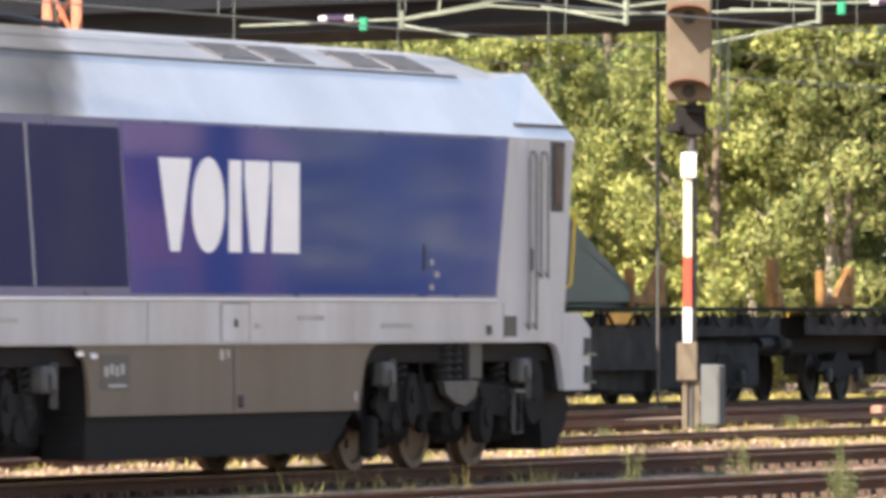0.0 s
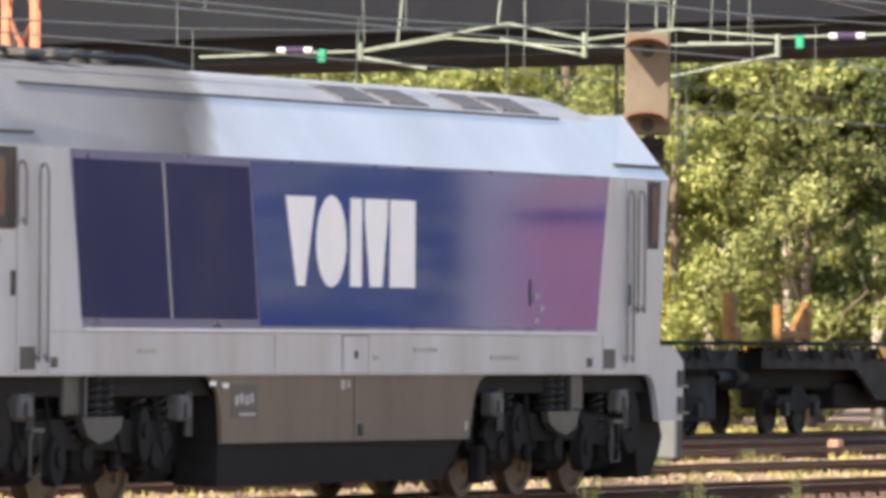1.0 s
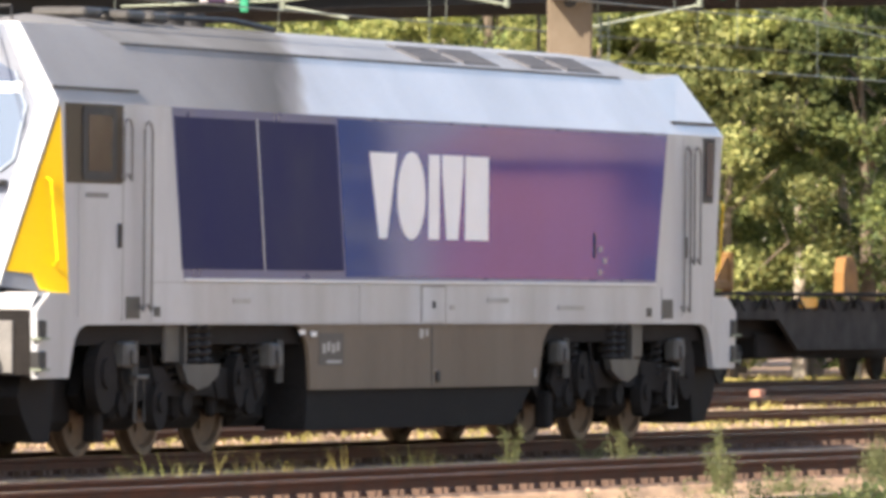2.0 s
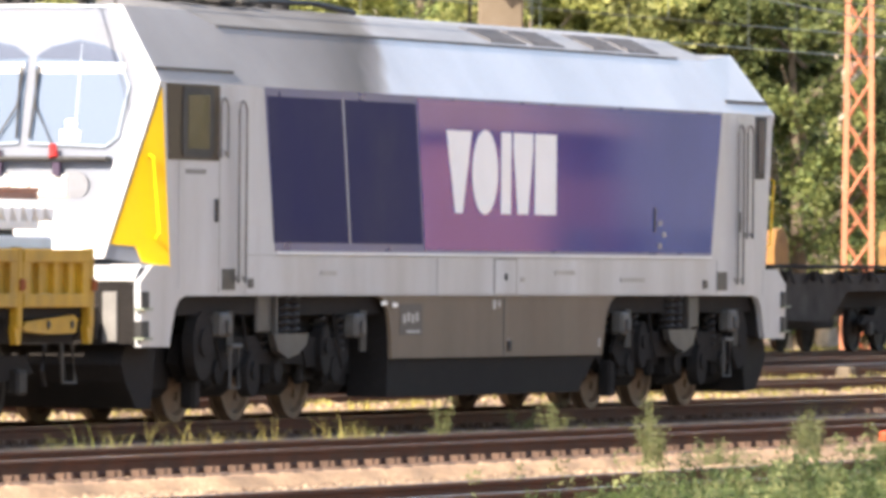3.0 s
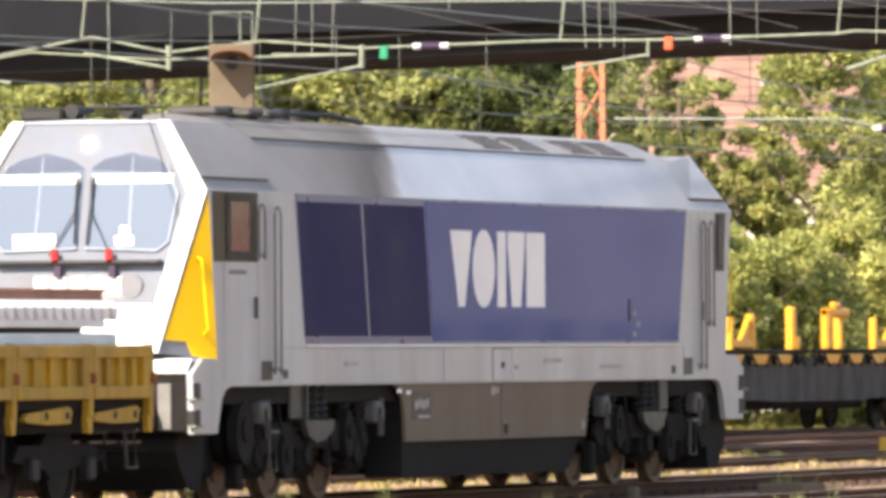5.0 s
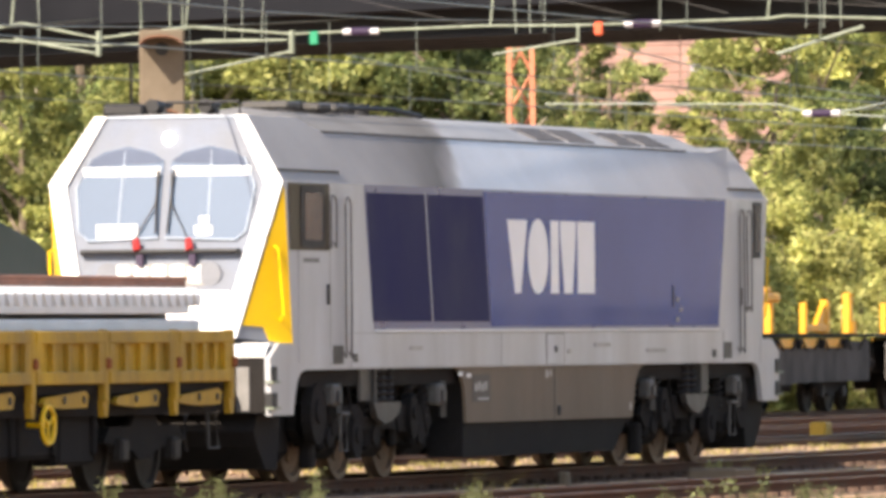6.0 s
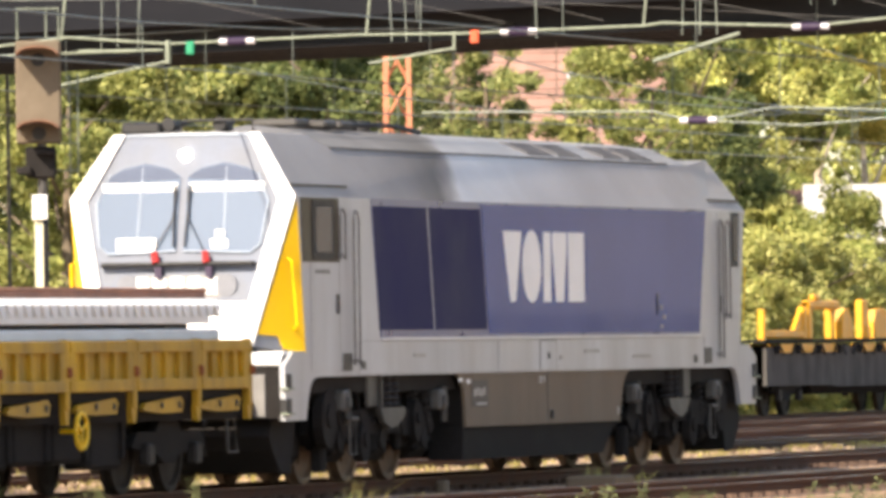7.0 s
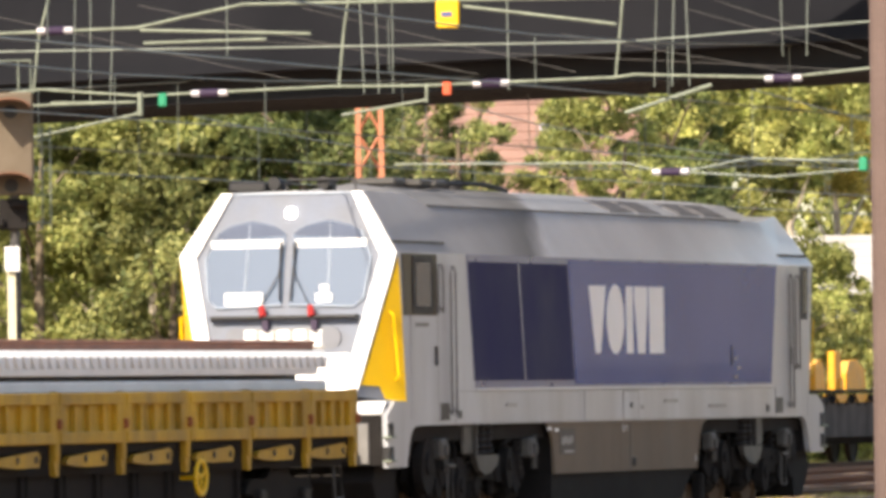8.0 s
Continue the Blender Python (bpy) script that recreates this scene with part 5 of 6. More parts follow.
def make_cross_span():
    c = thing("overhead_cross_span", "pale grey-green overhead line cross span with registration arms", "overhead line", group="")
    wires = [
        ("cross_tube", [(63.8, 6.51), (60.9, 6.60), (58.2, 7.06), (56.84, 6.78)], 0.021, GALV),
        ("cross_tube", [(56.84, 6.78), (55.2, 6.95), (53.42, 6.80), (50.1, 6.88)], 0.021, GALV),
        ("cross_tube", [(50.1, 6.88), (48.42, 6.86), (45.16, 6.92), (44.86, 6.96), (42.3, 6.85), (40.2, 7.02), (37.5, 7.15)], 0.021, GALV),
        ("cross_tube", [(60.9, 6.58), (59.3, 6.82), (57.0, 6.66), (53.5, 6.70), (55.0, 6.72)], 0.018, GALV),
        ("registration_arm", [(60.87, 6.5), (59.67, 6.30)], 0.024, GALV),
        ("registration_arm", [(58.35, 6.79), (56.89, 6.53)], 0.024, GALV),
        ("registration_arm", [(53.42, 6.51), (55.3, 6.15)], 0.021, GALV),
        ("registration_arm", [(48.42, 6.62), (49.9, 6.40)], 0.021, GALV),
        ("registration_arm", [(43.52, 6.76), (45.0, 6.33)], 0.03, GALV),
        ("hanger", [(60.87, 6.42), (60.87, 6.75)], 0.046, GALV), ("hanger", [(56.84, 6.48), (56.84, 6.90)], 0.046, GALV),
        ("hanger", [(53.42, 6.47), (53.42, 6.86)], 0.046, GALV), ("hanger", [(48.42, 6.58), (48.42, 6.90)], 0.024, GALV),
        ("upper_tube", [(56.0, 7.90), (53.48, 7.94), (51.59, 8.29), (47.0, 8.26), (40.0, 8.2)], 0.024, GALV),
        ("registration_arm", [(53.4, 7.90), (50.42, 7.77)], 0.024, GALV), ("registration_arm", [(53.34, 7.68), (51.2, 7.70)], 0.021, GALV),
        ("registration_arm", [(47.76, 8.16), (45.14, 7.80)], 0.024, GALV),
        ("upper_wire", [(66.0, 8.0), (56.0, 7.60), (45.0, 7.5), (38.0, 7.9)], 0.014, WIRE),
        ("lower_wire", [(49.0, 5.56), (45.0, 5.50), (44.46, 5.36), (42.48, 5.22), (39.5, 5.42)], 0.015, WIRE),
        ("lower_wire", [(44.0, 5.34), (43.0, 5.52), (42.58, 5.52), (40.0, 5.40)], 0.015, WIRE),
        ("stay_wire", [(53.44, 8.32), (47.53, 7.02)], 0.006, GALV_DULL),
        ("stay_wire", [(50.56, 8.2), (45.84, 7.02)], 0.006, GALV_DULL),
        ("stay_wire", [(43.98, 8.04), (41.0, 7.14)], 0.006, GALV_DULL),
        ("stay_wire", [(52.15, 7.72), (41.33, 6.96)], 0.006, GALV_DULL),
        ("stay_wire", [(46.08, 7.66), (42.22, 6.94)], 0.006, GALV_DULL),
        ("stay_wire", [(55.94, 8.19), (50.37, 6.92)], 0.006, GALV_DULL),
        ("stay_wire", [(43.47, 8.16), (40.83, 7.26)], 0.006, GALV_DULL),
    ]
    for name, pts, r, m in wires:
        part(name, pipe(NB(), [span_point(*p) for p in pts], r, 6), m, c)
    # portal that carries the span, over the tracks
    bm_ = NB()
    box(bm_, (SPAN_X, 49.0, 9.95), (0.5, 64.0, 0.5), 0.03)
    part("portal_beam", bm_, GALV_DULL, c)
    for y in (17.5, 80.5):
        leg = NB()
        box(leg, (SPAN_X, y, 4.7), (0.5, 0.5, 10.2), 0.03)
        part("portal_leg", leg, GALV_DULL, c)
    # hanger wires that rise towards the top of the span
    for y0, z0, y1, z1 in ((49.94, 6.9, 49.4, 10.6), (45.16, 6.9, 44.8, 10.6), (55.3, 6.9, 54.4, 10.6), (58.4, 7.0, 58.0, 10.6), (60.2, 6.7, 59.3, 10.6)):
        part("strut", pipe(NB(), [span_point(y0, z0), span_point(y0 - 0.1, z0 + 0.9), span_point(y1, z1)], 0.02, 6), GALV, c)
    random.seed(4)
    for y in (54.6, 54.3, 53.95, 49.5, 49.25, 49.0, 44.5, 44.2, 43.9, 42.3, 41.9, 57.9, 60.8, 47.0):
        part("dropper", pipe(NB(), [span_point(y, 6.75 if y > 43 else 7.2), span_point(y + random.uniform(-0.22, 0.18), 10.6)], random.uniform(0.008, 0.012), 5), WIRE, c)
    for y, z in ((62.05, 6.62), (52.2, 6.82), (47.3, 6.87), (42.3, 6.84), (44.24, 5.34), (54.9, 7.93)):
        i = part("insulator", pipe(NB(), [span_point(y - 0.16, z), span_point(y + 0.16, z)], 0.062, 12), BROWN_INS, c, "dark insulator with white ends")
        for e in (-0.24, 0.24):
            w = NB()
            tube(w, span_point(y + e - 0.07, z), span_point(y + e + 0.07, z), 0.05, n=12)
            part("white_cap", w, PORCELAIN, i)
    for y, z, m, lab in ((61.53, 6.52, GREEN, "green marker plate"), (53.0, 6.72, GREEN, "green marker plate"), (48.04, 6.80, ORANGE_RED, "orange-red marker plate"), (40.95, 5.40, GREEN, "green marker plate")):
        b = NB()
        box(b, span_point(y, z, -0.08), (0.05, 0.13, 0.20), 0.02)
        part("marker", b, m, c, lab)
    b = NB()
    box(b, span_point(48.0, 8.03, -0.1), (0.10, 0.34, 0.40), 0.02)
    sg = part("number_board", b, YELLOW, c, "yellow board with a small dark bar")
    b = NB()
    box(b, span_point(48.0, 8.03, -0.16), (0.02, 0.16, 0.07))
    part("bar", b, TRIM_BLUE, sg)


make_cross_span()


def overhead_wire(y, z_contact, z_mess):
    t = thing("overhead_wire", "thin dark overhead contact wire with droppers", "overhead line", pose(0, y, 0), "overhead wires")
    xs = [60 + 35 * k for k in range(8)]
    part("contact_wire", pipe(NB(), [(x, 0, z_contact) for x in (40, 340)], 0.012, 5), WIRE, t)
    pts = []
    for k in range(41):
        x = 45 + 7.0 * k
        u = ((x - 165) / 62.0) % 1.0
        pts.append((x, 0, z_mess - 1.0 * 4 * u * (1 - u)))
    part("messenger_wire", pipe(NB(), pts, 0.013, 5), WIRE, t)
    for x, _, z in pts:
        part("dropper", pipe(NB(), [(x, 0, z_contact), (x, 0, z)], 0.008, 4), WIRE, t)


for yy, zc, zm in ((TRACK_Y, 5.9, 7.6), (44.4, 5.6, 7.2), (50.2, 5.6, 7.2), (55.4, 5.6, 7.2)):
    overhead_wire(yy, zc, zm)

# concrete pole close to the line of sight
p = NB()
tube(p, (0, 0, -0.2), (0, 0, 9.0), 0.19, 0.15, n=20)
solid("concrete_pole", p, material("pinkish_concrete", (0.135, 0.098, 0.088), 0.9, 0.0, 0.12, 1.5, spec=0.08), "pinkish grey concrete pole beside the track", "pole", pose(87.25, 21.42, -0.2))

sm = thing("steel_mast", "slender dark steel mast among the far tracks", "mast", pose(*polar(18.83, 178.5), -0.3))
part("post", box(NB(), (0, 0, 4.5), (0.05, 0.055, 9.0), 0.01), GALV_DULL, sm)
part("foot", box(NB(), (0, 0, 0.14), (0.30, 0.30, 0.34), 0.03), SIGNAL_GREY, sm, "concrete mast foot")
lp = thing("yard_lamp", "thin pale yard lamp post among the bushes", "street lamp", pose(*polar(14.16, 271), -0.3))
part("post", tube(NB(), (0, 0, 0), (0, 0, 4.6), 0.06, 0.05, n=10), GALV, lp)
part("lamp_head", box(NB(), (0, 0, 4.7), (0.4, 0.4, 0.25), 0.06), PORCELAIN, lp)


def little_box(x, y, w, h, mat, label):
    b = NB()
    box(b, (0, 0, h / 2), (w, w * 0.7, h), 0.03)
    box(b, (0, 0, h * 0.15), (w * 1.2, w * 0.9, h * 0.3), 0.02)
    solid("track_marker", b, mat, label, "marker", pose(x, y, -0.32), "small yard markers")


little_box(125.3, 37.0, 0.20, 0.30, SIGNAL_GREY, "small beige block beside the rail")
little_box(104.9, 31.1, 0.16, 0.26, ORANGE_RED, "small orange peg beside the rail")
little_box(171.3, 46.0, 0.42, 0.52, WAGON_YELLOW, "weathered yellow block between the tracks")
little_box(157.0, 47.2, 0.34, 0.42, SIGNAL_GREY, "pale point machine cover")
little_box(128.4, 35.8, 0.95, 0.30, SIGNAL_GREY, "pinkish concrete slab beside the rail")
little_box(167.0, 53.0, 0.30, 0.38, PINK_RUST, "reddish lamp of a point machine")
little_box(161.0, 47.0, 0.22, 0.36, SIGNAL_GREY, "pale peg between the tracks")


# ---- houses behind the trees ----
def house(az, dist, width, depth, eave, ridge, yaw, wall_mat, chimney=True, roof_mat=None, label="house with red clay tile roof and pale walls behind the trees"):
    x, y = polar(az, dist)
    h = thing("house", label, "house", pose(x, y, -0.3, 0, 0, yaw), "houses behind the trees")
    w = NB()
    box(w, (0, 0, eave / 2), (depth, width, eave))
    part("wall", w, wall_mat, h)
    g = NB()
    prism(g, [(-depth / 2 - 0.4, eave - 0.1), (depth / 2 + 0.4, eave - 0.1), (0, ridge)], -width / 2 - 0.3, width / 2 + 0.3)
    roof_mat = roof_mat or TILE
    roof = part("roof", g, roof_mat, h)
    run, rise = depth / 2 + 0.4, ridge - eave + 0.1
    slope = math.hypot(run, rise)
    nx, nz = rise / slope, run / slope
    courses = int(slope / 0.42)
    for sd in (-1, 1):
        for i in range(courses):
            a, b = i / courses, (i + 1) / courses
            pa, pb = (sd * run * (1 - a), eave - 0.1 + rise * a), (sd * run * (1 - b), eave - 0.1 + rise * b)
            tc_ = prism(NB(), [pa, (pa[0] + sd * nx * 0.05, pa[1] + nz * 0.05), (pb[0] + sd * nx * 0.02, pb[1] + nz * 0.02), pb], -width / 2 - 0.32, width / 2 + 0.32)
            part("tile_course", tc_, roof_mat, roof)
    if chimney:
        ch = NB()
        box(ch, (0.6, width * 0.2, ridge), (0.7, 0.7, 1.8), 0.04)
        part("chimney", ch, TILE, h)
    for k in range(int(width / 2.6)):
        for zz in (1.6, 4.2):
            if zz + 1 < eave:
                f = NB()
                box(f, (-depth / 2 - 0.03, -width / 2 + 1.4 + 2.6 * k, zz), (0.08, 1.1, 1.3), 0.02)
                wn_ = part("window", f, WHITE, h)
                f = NB()
                box(f, (-depth / 2 - 0.08, -width / 2 + 1.4 + 2.6 * k, zz), (0.03, 0.9, 1.1))
                part("pane", f, DARK_GLASS, wn_)
    rw = NB()
    box(rw, (-depth * 0.22, -width * 0.12, eave + (ridge - eave) * 0.62), (0.4, 0.5, 0.4), 0.04)
    part("roof_window", rw, PORCELAIN, roof)


house(15.90, 330, 10.0, 11.0, 7.2, 12.4, 16, RENDERED)
house(16.7, 345, 9.0, 10.0, 6.2, 10.2, 10, RENDERED)
house(14.42, 290, 2.7, 4.6, 3.7, 6.2, 20, RENDERED, False)
house(13.95, 284, 4.2, 5.2, 4.7, 6.25, 14, GREY_BOX, False, PALE_ROOF, "low white house with a pale sheet roof among the bushes")


# ---- plants ----
def leaves(rng, centres, radii, per, size, flat=1.0):
    """Small pointed leaves scattered in clumps; returns vertices and faces."""
    n = len(centres) * per
    c = np.repeat(centres, per, axis=0)
    r = np.repeat(radii, per)
    d = rng.normal(size=(n, 3))
    d /= np.linalg.norm(d, axis=1)[:, None]
    p = c + d * (r * rng.random(n) ** 0.45)[:, None] * np.array([1, 1, flat])
    u = rng.normal(size=(n, 3))
    u /= np.linalg.norm(u, axis=1)[:, None]
    v = np.cross(u, rng.normal(size=(n, 3)))
    v /= np.linalg.norm(v, axis=1)[:, None]
    s = (size * (0.6 + 0.8 * rng.random(n)))[:, None]
    q = np.stack([p - u * s, p + (u * 0.3 + v * 0.62) * s, p + (u - v * 0.35) * s], axis=1).reshape(-1, 3)
    f = np.arange(n * 3).reshape(-1, 3)
    return q, f


def mesh_from(q, f, name, mat):
    me = bpy.data.meshes.new(name)
    me.vertices.add(len(q))
    me.vertices.foreach_set("co", np.asarray(q, np.float32).ravel())
    me.loops.add(f.size)
    me.loops.foreach_set("vertex_index", f.astype(np.int32).ravel())
    me.polygons.add(len(f))
    me.polygons.foreach_set("loop_start", np.arange(0, f.size, f.shape[1], dtype=np.int32))
    me.update(calc_edges=True)
    me.materials.append(mat)
    return me


def tree(x, y, h, spread, mat, seed, bark=None, clumps=110, per=210, size=0.085, low=0.12, label="leafy deciduous tree with sunlit uneven crown"):
    rng = np.random.default_rng(seed)
    t = thing("tree", label, "tree", pose(x, y, -0.35), "trees behind the yard")
    tr = NB()
    lean = rng.normal(size=2) * 0.3
    pts = [(lean[0] * k / 4 + 0.1 * math.sin(k + seed), lean[1] * k / 4, h * 0.8 * k / 4) for k in range(5)]
    for k in range(4):
        tube(tr, pts[k], pts[k + 1], 0.20 * (1 - k / 5) * h / 9, 0.20 * (1 - (k + 1) / 5) * h / 9, n=8)
    for k in range(7):
        a = rng.random() * math.tau
        z = h * (0.25 + 0.08 * k)
        tube(tr, (0, 0, z), (math.cos(a) * spread * 0.6, math.sin(a) * spread * 0.6, z + h * 0.16), 0.05 * h / 9, 0.02, n=6)
    part("trunk", tr, bark or BARK, t)
    zz = h * (low + (1 - low) * rng.random(clumps))
    prof = np.sin(np.clip((zz / h - low) / (1 - low), 0.02, 0.98) * math.pi) ** 0.55
    a = rng.random(clumps) * math.tau
    rr = spread * prof * rng.random(clumps) ** 0.5
    c = np.stack([rr * np.cos(a), rr * np.sin(a), zz], axis=1)
    q, f = leaves(rng, c, (0.25 + 0.6 * rng.random(clumps)) * spread * 0.32, per, size, 0.8)
    part("crown", mesh_from(q, f, "crown", mat), None, t)
    return t


rng = np.random.default_rng(11)
# deeper rows take the dark leaves, so the crowns' shade is in the colour
k = 0
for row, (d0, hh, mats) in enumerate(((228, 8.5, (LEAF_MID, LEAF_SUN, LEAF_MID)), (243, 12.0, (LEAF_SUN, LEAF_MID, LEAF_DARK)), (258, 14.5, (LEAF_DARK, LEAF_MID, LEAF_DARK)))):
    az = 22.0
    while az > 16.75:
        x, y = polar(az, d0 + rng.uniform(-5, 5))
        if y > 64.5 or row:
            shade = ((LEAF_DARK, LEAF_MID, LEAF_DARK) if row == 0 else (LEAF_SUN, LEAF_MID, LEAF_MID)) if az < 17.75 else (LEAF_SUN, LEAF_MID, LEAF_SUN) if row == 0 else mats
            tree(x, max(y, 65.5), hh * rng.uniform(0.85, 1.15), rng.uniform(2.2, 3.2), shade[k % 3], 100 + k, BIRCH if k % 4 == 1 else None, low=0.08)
        k += 1
        az -= rng.uniform(0.36, 0.52)
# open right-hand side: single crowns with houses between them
for az, d0, hh, sp, m, low in ((16.38, 300, 11.4, 2.3, LEAF_MID, 0.2), (16.75, 300, 10.0, 2.4, LEAF_SUN, 0.1), (15.36, 262, 10.4, 2.5, LEAF_SUN, 0.1), (15.60, 266, 9.6, 1.9, LEAF_SUN, 0.1), (15.82, 262, 7.6, 1.6, LEAF_LIME_HAZE, 0.1), (16.18, 300, 12.2, 1.6, LEAF_MID, 0.3),
                               (15.05, 272, 11.0, 2.3, LEAF_DARK, 0.05), (14.84, 268, 8.4, 1.9, LEAF_DARK, 0.02), (14.74, 285, 12.0, 2.6, LEAF_LIME_HAZE, 0.4), (14.35, 286, 11.6, 2.6, LEAF_SUN, 0.66), (14.05, 289, 11.0, 2.6, LEAF_YELLOW, 0.70),
                               (13.75, 284, 11.0, 2.6, LEAF_YELLOW, 0.66), (14.48, 240, 4.4, 2.3, LEAF_LIME_HAZE, 0.0), (14.18, 243, 5.6, 1.9, LEAF_SUN, 0.0), (13.85, 240, 3.8, 2.0, LEAF_LIME_HAZE, 0.0), (14.8, 246, 4.8, 2.0, LEAF_LIME_HAZE, 0.0),
                               (15.2, 250, 5.2, 2.3, LEAF_LIME_HAZE, 0.0), (15.6, 250, 4.8, 2.4, LEAF_SUN, 0.0), (16.0, 252, 5.0, 2.4, LEAF_SUN, 0.0), (16.4, 252, 5.5, 2.4, LEAF_MID, 0.0), (13.5, 282, 10.5, 2.6, LEAF_YELLOW, 0.2),
                               (14.62, 272, 5.8, 1.7, LEAF_LIME_HAZE, 0.0), (14.95, 300, 10, 3.0, LEAF_SUN, 0.0), (17.83, 224, 8.8, 1.6, LEAF_SUN, 0.72), (18.3, 226, 8.2, 1.7, LEAF_SUN, 0.6), (13.55, 240, 4.2, 2.2, LEAF_SUN, 0.0),
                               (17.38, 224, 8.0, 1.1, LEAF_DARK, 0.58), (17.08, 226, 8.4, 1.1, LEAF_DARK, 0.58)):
    far = max(d0, 66.5 / math.sin(radians(az)) + (18 if hh > 6 and az < 14.9 else 0))
    hh, sp = (hh - 2.0) * far / d0 + 2.0, sp * far / d0
    x, y = polar(az, far)
    tree(x, y, hh, sp, m, 300 + k, BIRCH if low > 0.55 else None, low=low)
    k += 1

# dense woods that close the view behind the trees; dark leaves give the left belt its shade
def woods(name, spots, h, seed, mat, size=0.4, per=60, label="dense dark green woods behind the trees"):
    r = np.random.default_rng(seed)
    cs = []
    for (x, y) in spots:
        m = 26
        cs.append(np.stack([x + r.normal(size=m) * 2.2, y + r.normal(size=m) * 2.2, r.random(m) * h], axis=1))
    c = np.concatenate(cs)
    q, f = leaves(r, c, 1.5 + r.random(len(c)), per, size)
    ob = new(name, mesh_from(q, f, name, mat))
    tagged(ob, label, "woods", kind="stuff")


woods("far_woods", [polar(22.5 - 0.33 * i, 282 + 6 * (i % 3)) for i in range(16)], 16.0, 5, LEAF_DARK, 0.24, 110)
woods("far_woods", [polar(16.6 - 0.28 * i, 400 + 8 * (i % 3)) for i in range(14)], 15.5, 6, LEAF_SUN, 0.3, 90)


def tufts(name, rngs, n, h, mat, seed, label, blades=7, width=0.02, slant=0.0):
    """Grass as thin bent blades, as one object."""
    r = np.random.default_rng(seed)
    (x0, x1), (y0, y1) = rngs
    px, py = r.uniform(x0, x1, n), r.uniform(y0, y1, n)
    q, f = [], []
    for x, y in zip(px, py):
        if x < y * slant + r.normal() * 1.2:
            continue
        z = ground_height(x, y) - 0.02
        s = h * r.uniform(0.4, 1.2)
        for _ in range(blades):
            dx, dy = r.normal(size=2) * s * 0.35
            bx, by = x + r.normal() * 0.08, y + r.normal() * 0.08
            a = r.random() * math.tau
            wx, wy = math.cos(a) * width, math.sin(a) * width
            b = len(q)
            q += [(bx - wx, by - wy, z), (bx + wx, by + wy, z), (bx + dx * 0.4 + wx * 0.7, by + dy * 0.4 + wy * 0.7, z + s * 0.6),
                  (bx + dx * 0.4 - wx * 0.7, by + dy * 0.4 - wy * 0.7, z + s * 0.6), (bx + dx, by + dy, z + s)]
            f += [(b, b + 1, b + 2, b + 3), (b + 3, b + 2, b + 4)]
    me = bpy.data.meshes.new(name)
    me.from_pydata(q, [], f)
    me.materials.append(mat)
    tagged(new(name, me), label, "grass", kind="stuff")


tufts("near_grass", ((58, 92), (18.2, 23.2)), 6500, 0.17, WEED, 1, "soft green grass and weeds on the yard edge", 7, 0.006, 3.06)
tufts("near_grass", ((58, 92), (18.2, 23.2)), 900, 0.30, PLANT, 12, "tall seeding grass on the yard edge", 5, 0.005, 3.06)
tufts("dry_grass", ((80, 140), (35.2, 36.6)), 110, 0.20, STRAW, 2, "dry yellow grass between the tracks", 6, 0.012)
tufts("dry_grass", ((110, 170), (46.6, 48.6)), 420, 0.14, STRAW, 3, "dry yellow grass between the tracks", 6, 0.012)
tufts("dry_grass", ((88, 170), (40.5, 42.6)), 1500, 0.10, STRAW, 4, "low sunlit dry grass between the tracks", 5, 0.012)
tufts("far_grass", ((185, 280), (63.0, 70.0)), 2600, 0.22, STRAW, 7, "sunlit dry grass beyond the far track", 6, 0.05)


def weed(x, y, h, seed):
    r = np.random.default_rng(seed)
    w = thing("weed", "bushy green weed growing beside the rails", "weed", pose(x, y, ground_height(x, y)), "weeds in the yard")
    st = NB()
    n = 7
    tips = []
    for _ in range(n):
        tip = (r.normal() * 0.08, r.normal() * 0.08, h * r.uniform(0.55, 1.2))
        tube(st, (r.normal() * 0.04, r.normal() * 0.04, -0.02), tip, 0.007, 0.004, n=5)
        tips.append(tip)
    tagged(part("stem", st, PLANT, w), kind="stuff")
    c = np.array([(t[0] * g, t[1] * g, t[2] * g) for t in tips for g in (0.35, 0.5, 0.65, 0.8, 0.92, 1.0)])
    q, f = leaves(r, c, np.full(len(c), 0.085), 9, 0.016)
    part("leaves", mesh_from(q, f, "leaves", PLANT), None, w)


for i, (x, y, h) in enumerate(((92.1, 29.5, 0.62), (97.4, 29.6, 0.60), (96.3, 29.4, 0.75), (97.0, 29.5, 0.7), (94.0, 29.6, 0.4), (94.9, 29.7, 0.38), (100.6, 29.9, 0.5), (104.0, 29.7, 0.5), (102.6, 29.2, 0.55), (107.5, 29.5, 0.6),
                               (100.6, 35.6, 0.32), (103.2, 35.9, 0.34), (95.2, 35.6, 0.3), (110, 35.5, 0.3), (134.8, 46.8, 0.42), (139.5, 46.9, 0.4), (144.4, 47.2, 0.45), (133.5, 47.0, 0.38), (99.0, 29.3, 0.5), (108.8, 29.4, 0.62), (112.0, 29.6, 0.45),
                               (83.5, 25.9 - 2.8, 0.7), (81.0, 23.0, 0.75), (86.0, 23.0, 0.7), (78.0, 22.7, 0.6), (90.5, 23.0, 0.6))):
    weed(x, y, h * (0.34 if x > 98 else 0.62), 50 + i)


for i, (x, y, h) in enumerate(((96.3, 33.1, 0.55), (99.2, 32.95, 0.5), (94.8, 30.5, 0.62), (95.1, 30.55, 0.5), (99.8, 33.0, 0.36), (107.7, 38.3 - 2.2, 0.30))):
    weed(x, y, h, 150 + i)


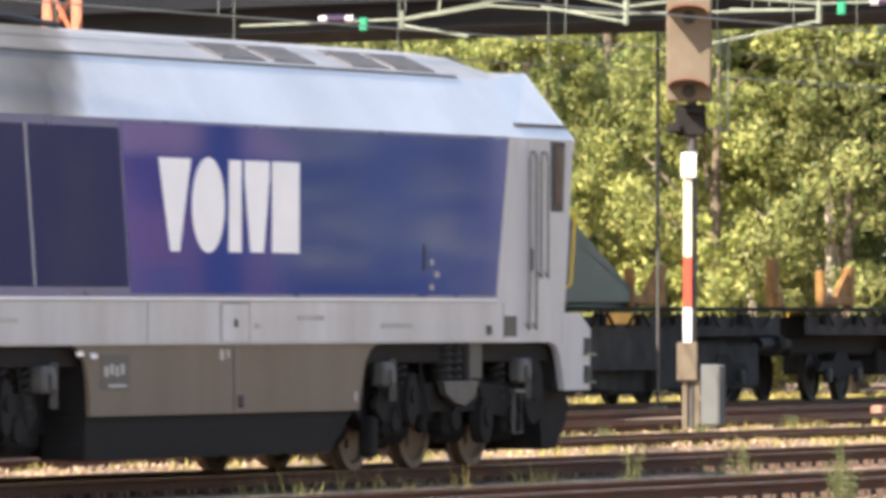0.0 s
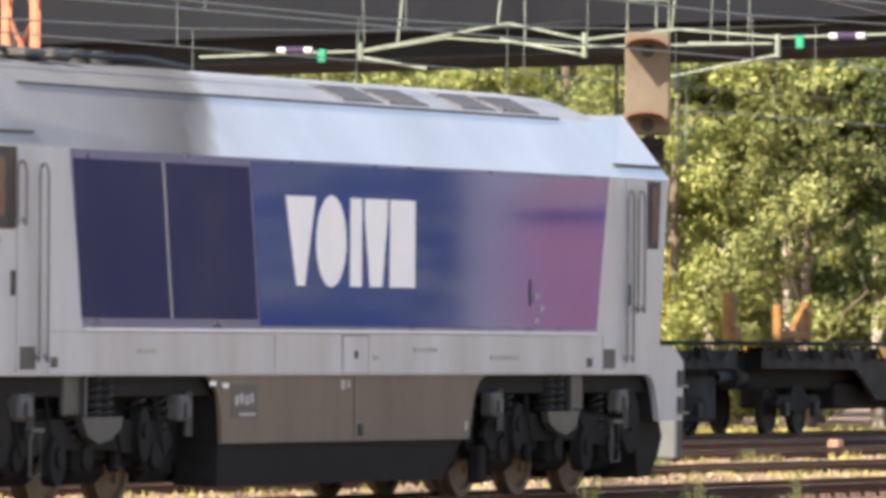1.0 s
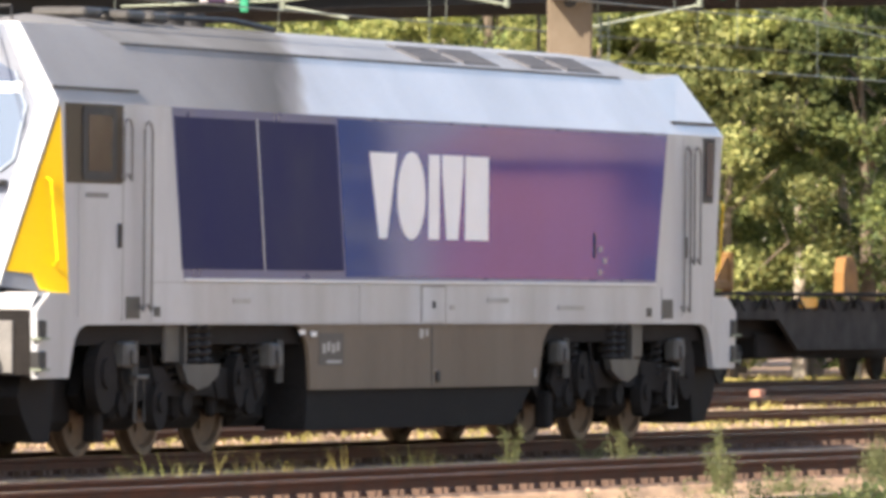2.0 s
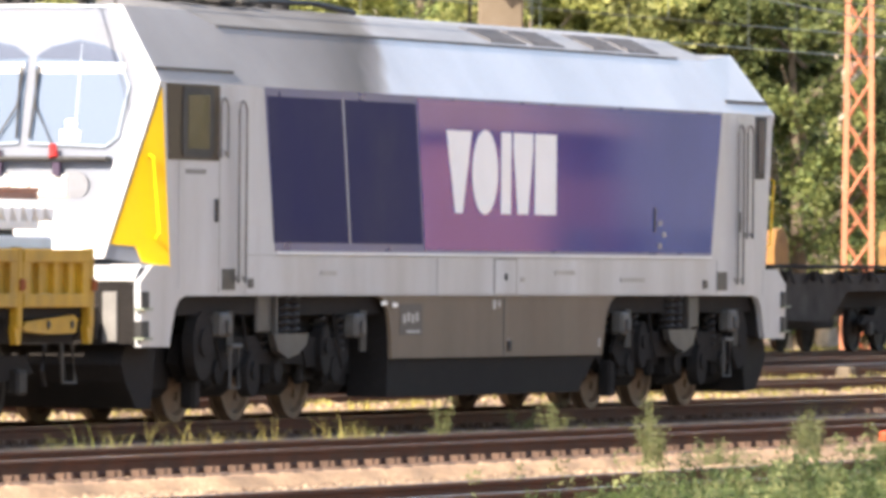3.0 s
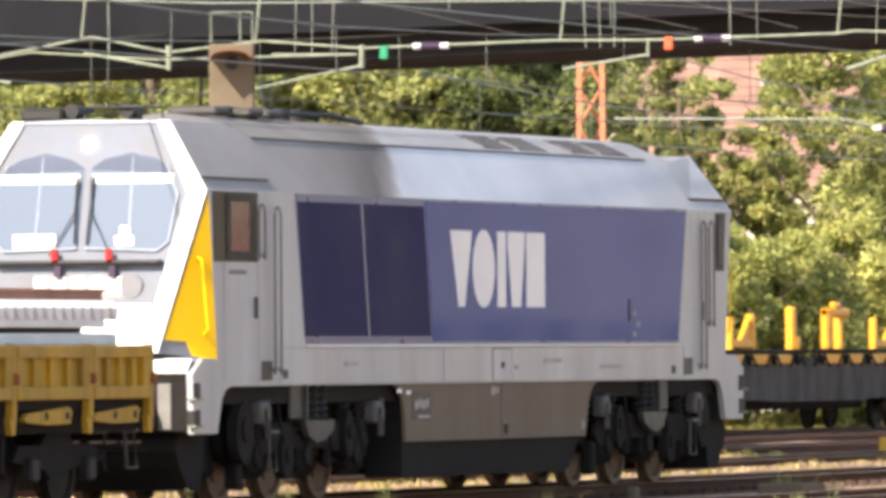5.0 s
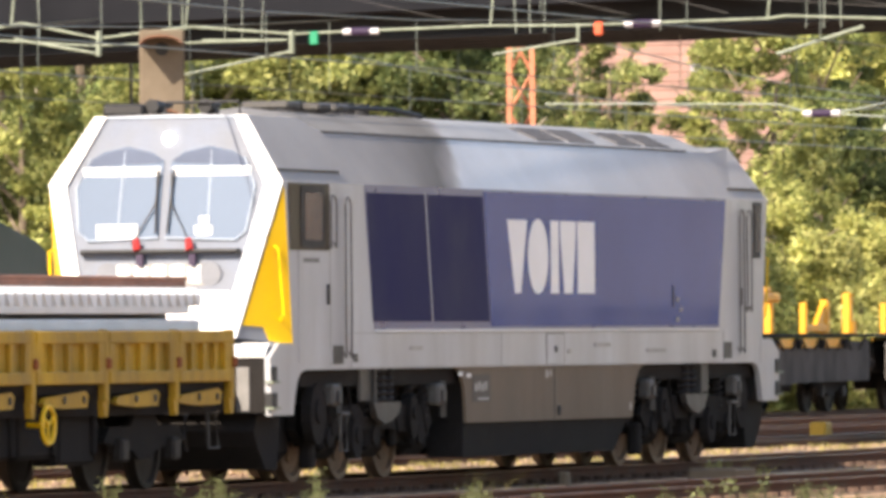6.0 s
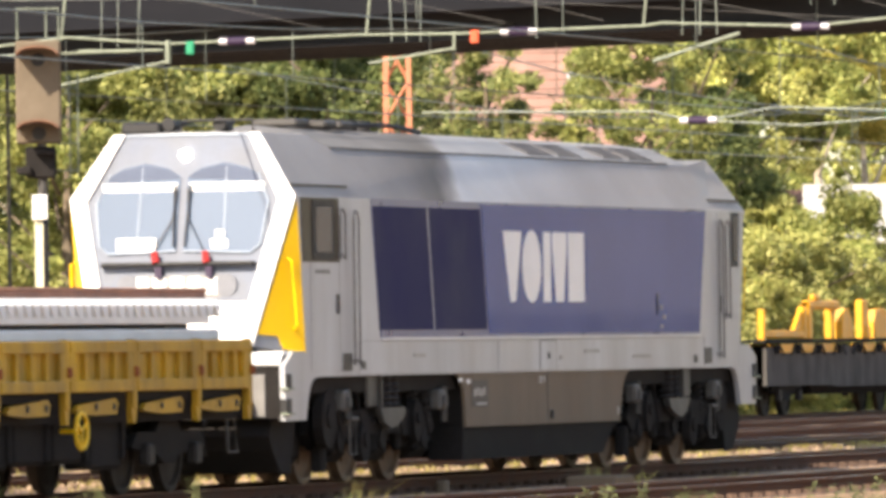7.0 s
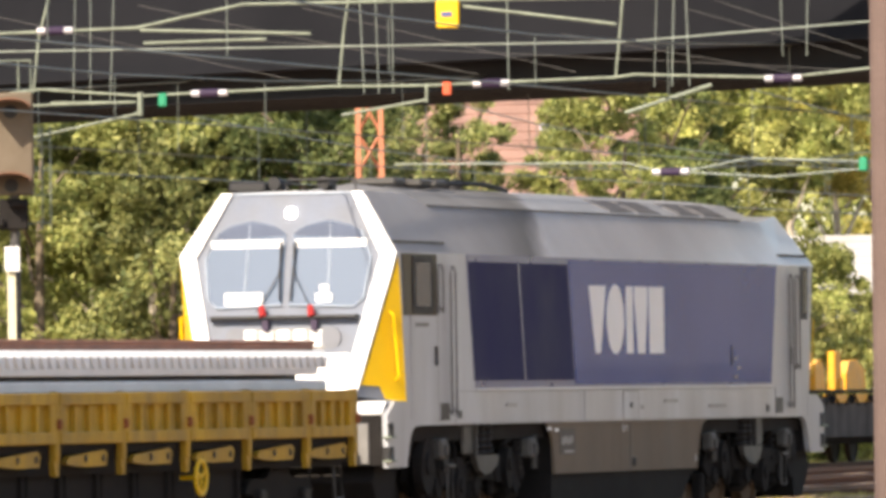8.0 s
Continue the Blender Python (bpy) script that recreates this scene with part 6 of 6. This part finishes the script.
def undergrowth(name, n, xr, yr, h, mat, seed, label, slant, ragged=1.0):
    """Low leafy plants in uneven clumps, as one object."""
    r = np.random.default_rng(seed)
    x, y = r.uniform(*xr, n), r.uniform(*yr, n)
    keep = x > y * slant + r.normal(size=n) * ragged
    x, y = x[keep], y[keep]
    bushy = np.array([noise.noise(Vector((a * 0.7, b * 1.1, 2.0))) for a, b in zip(x, y)])
    z = np.array([ground_height(a, b) for a, b in zip(x, y)]) + r.random(len(x)) * h * (1.0 + 1.3 * bushy)
    q, f = leaves(r, np.stack([x, y, z], axis=1), np.full(len(x), 0.07), 22, 0.02)
    tagged(new(name, mesh_from(q, f, name, mat)), label, "undergrowth", kind="stuff")


undergrowth("leafy_undergrowth", 5200, (58, 94), (18.4, 23.3), 0.26, WEED, 31, "leafy green undergrowth on the yard edge", 3.06)
undergrowth("leafy_undergrowth", 800, (58, 94), (19.0, 23.6), 0.40, PLANT, 32, "tall pale green leafy undergrowth on the yard edge", 3.10, 3.0)
for i, (x, mat_) in enumerate(((93.2, LEAF_LIME_HAZE), (96.6, STRAW), (97.4, STRAW), (100.9, STRAW), (101.4, LEAF_LIME_HAZE), (118.0, STRAW), (129.0, LEAF_LIME_HAZE))):
    tufts("dry_grass", ((x - 0.5, x + 0.5), (35.4, 36.2)), 9, 0.42, mat_, 33 + i, "dry yellowish plants between the tracks", 6, 0.005)


# loose ballast stones
def stones(name, n, xr, yr, size, seed, zlift=0.0):
    r = np.random.default_rng(seed)
    x, y = r.uniform(*xr, n), r.uniform(*yr, n)
    z = np.array([max(ground_height(a, b), -0.21 if min(abs(b - c) for c in (24.85, 32.1, TRACK_Y, 44.4, 50.2)) < 1.4 else -9) for a, b in zip(x, y)]) + zlift
    base = np.array([(1, 0, 0), (-1, 0, 0), (0, 1, 0), (0, -1, 0), (0, 0, 1), (0, 0, -1)], float)
    tri = np.array([(0, 2, 4), (2, 1, 4), (1, 3, 4), (3, 0, 4), (2, 0, 5), (1, 2, 5), (3, 1, 5), (0, 3, 5)])
    v = base[None] * (size * r.uniform(0.5, 1.3, (n, 1, 3))) + r.normal(size=(n, 6, 3)) * size * 0.2
    a = r.random(n) * math.tau
    ca, sa = np.cos(a)[:, None], np.sin(a)[:, None]
    vx, vy = v[..., 0] * ca - v[..., 1] * sa, v[..., 0] * sa + v[..., 1] * ca
    q = np.stack([vx + x[:, None], vy + y[:, None], v[..., 2] + z[:, None]], axis=-1).reshape(-1, 3)
    f = (tri[None] + (np.arange(n) * 6)[:, None, None]).reshape(-1, 3)
    ob = new(name, mesh_from(q, f, name, STONE))
    tagged(ob, "loose pinkish brown ballast stones", "gravel", kind="stuff")


STONE = leaf_material("ballast_stones", (0.20, 0.135, 0.10), (0.64, 0.47, 0.32))
stones("ballast_stones", 38000, (60, 116), (26.0, 31.2), 0.036, 21)
stones("ballast_stones", 9000, (62, 125), (23.2, 34.2), 0.035, 23)
stones("ballast_stones", 22000, (85, 165), (39.6, 48.0), 0.04, 22)


# ---- camera side of the yard: unseen, added for its reflections in the paint ----
def shed(x, y, length, h, mat, label, depth=8.0):
    s = thing("reflected_shed", label, "shed", pose(x, y, -0.35), "sheds across the yard")
    w = NB()
    box(w, (length / 2, 0, h / 2), (length, depth, h))
    part("wall", w, mat, s)
    r = NB()
    prism(r, [(-depth / 2 - 0.5, h), (depth / 2 + 0.5, h), (0, h + 1.8)], -0.4, length + 0.4, "x")
    part("roof", r, TILE, s)
    for k in range(int(length / 6)):
        d = NB()
        box(d, (3 + 6 * k, depth / 2 + 0.03, 1.5), (2.6, 0.1, 3.0), 0.03)
        part("door", d, GREY_BOX, s)


SHED_GREY = material("grey_render", (0.31, 0.305, 0.30), 0.9, 0.0, 0.2, 0.3)
BRICK = material("shed_brick", (0.31, 0.13, 0.115), 0.85, 0.0, 0.12, 0.8)
shed(214, -13.25, 10.0, 5.5, BRICK, "unseen narrow brick shed added for reflections in the paint", 2.5)
shed(258, -14.5, 6.5, 5.5, BRICK, "unseen red brick shed added for reflections in the paint", 5.0)
shed(265.5, -17, 80, 8.5, SHED_GREY, "unseen long grey shed added for reflections in the paint")
woods("near_side_woods", [(180 + 5.5 * i, -26 - 3 * (i % 2)) for i in range(40)], 11.0, 8, LEAF_MID, 0.5, 40, "unseen row of trees added for reflections in the paint")
woods("near_side_woods", [(90 + 6 * i, -40 - 3 * (i % 2)) for i in range(15)], 11.0, 9, LEAF_MID, 0.5, 40, "unseen row of trees added for reflections in the paint")


# ---- what moves ----
def position(t):
    return float(np.interp(t, [r[0] for r in RUN], [r[1] for r in RUN]))


def motions():
    for ob in (LOCO, WAGON):
        walk(ob, [(t, pose(s, TRACK_Y, 0)) for t, s in RUN])
    ticks = [k * 4 / FPS for k in range(61)]
    for wheels, radius in ((WHEELS, 0.50), (ROLL, 0.46)):
        for w in wheels:
            place = w.location.copy()
            walk(w, [(t, Matrix.Translation(place) @ Matrix.Rotation((position(t) - RUN[0][1]) / radius, 4, "Y")) for t in ticks])


motions()
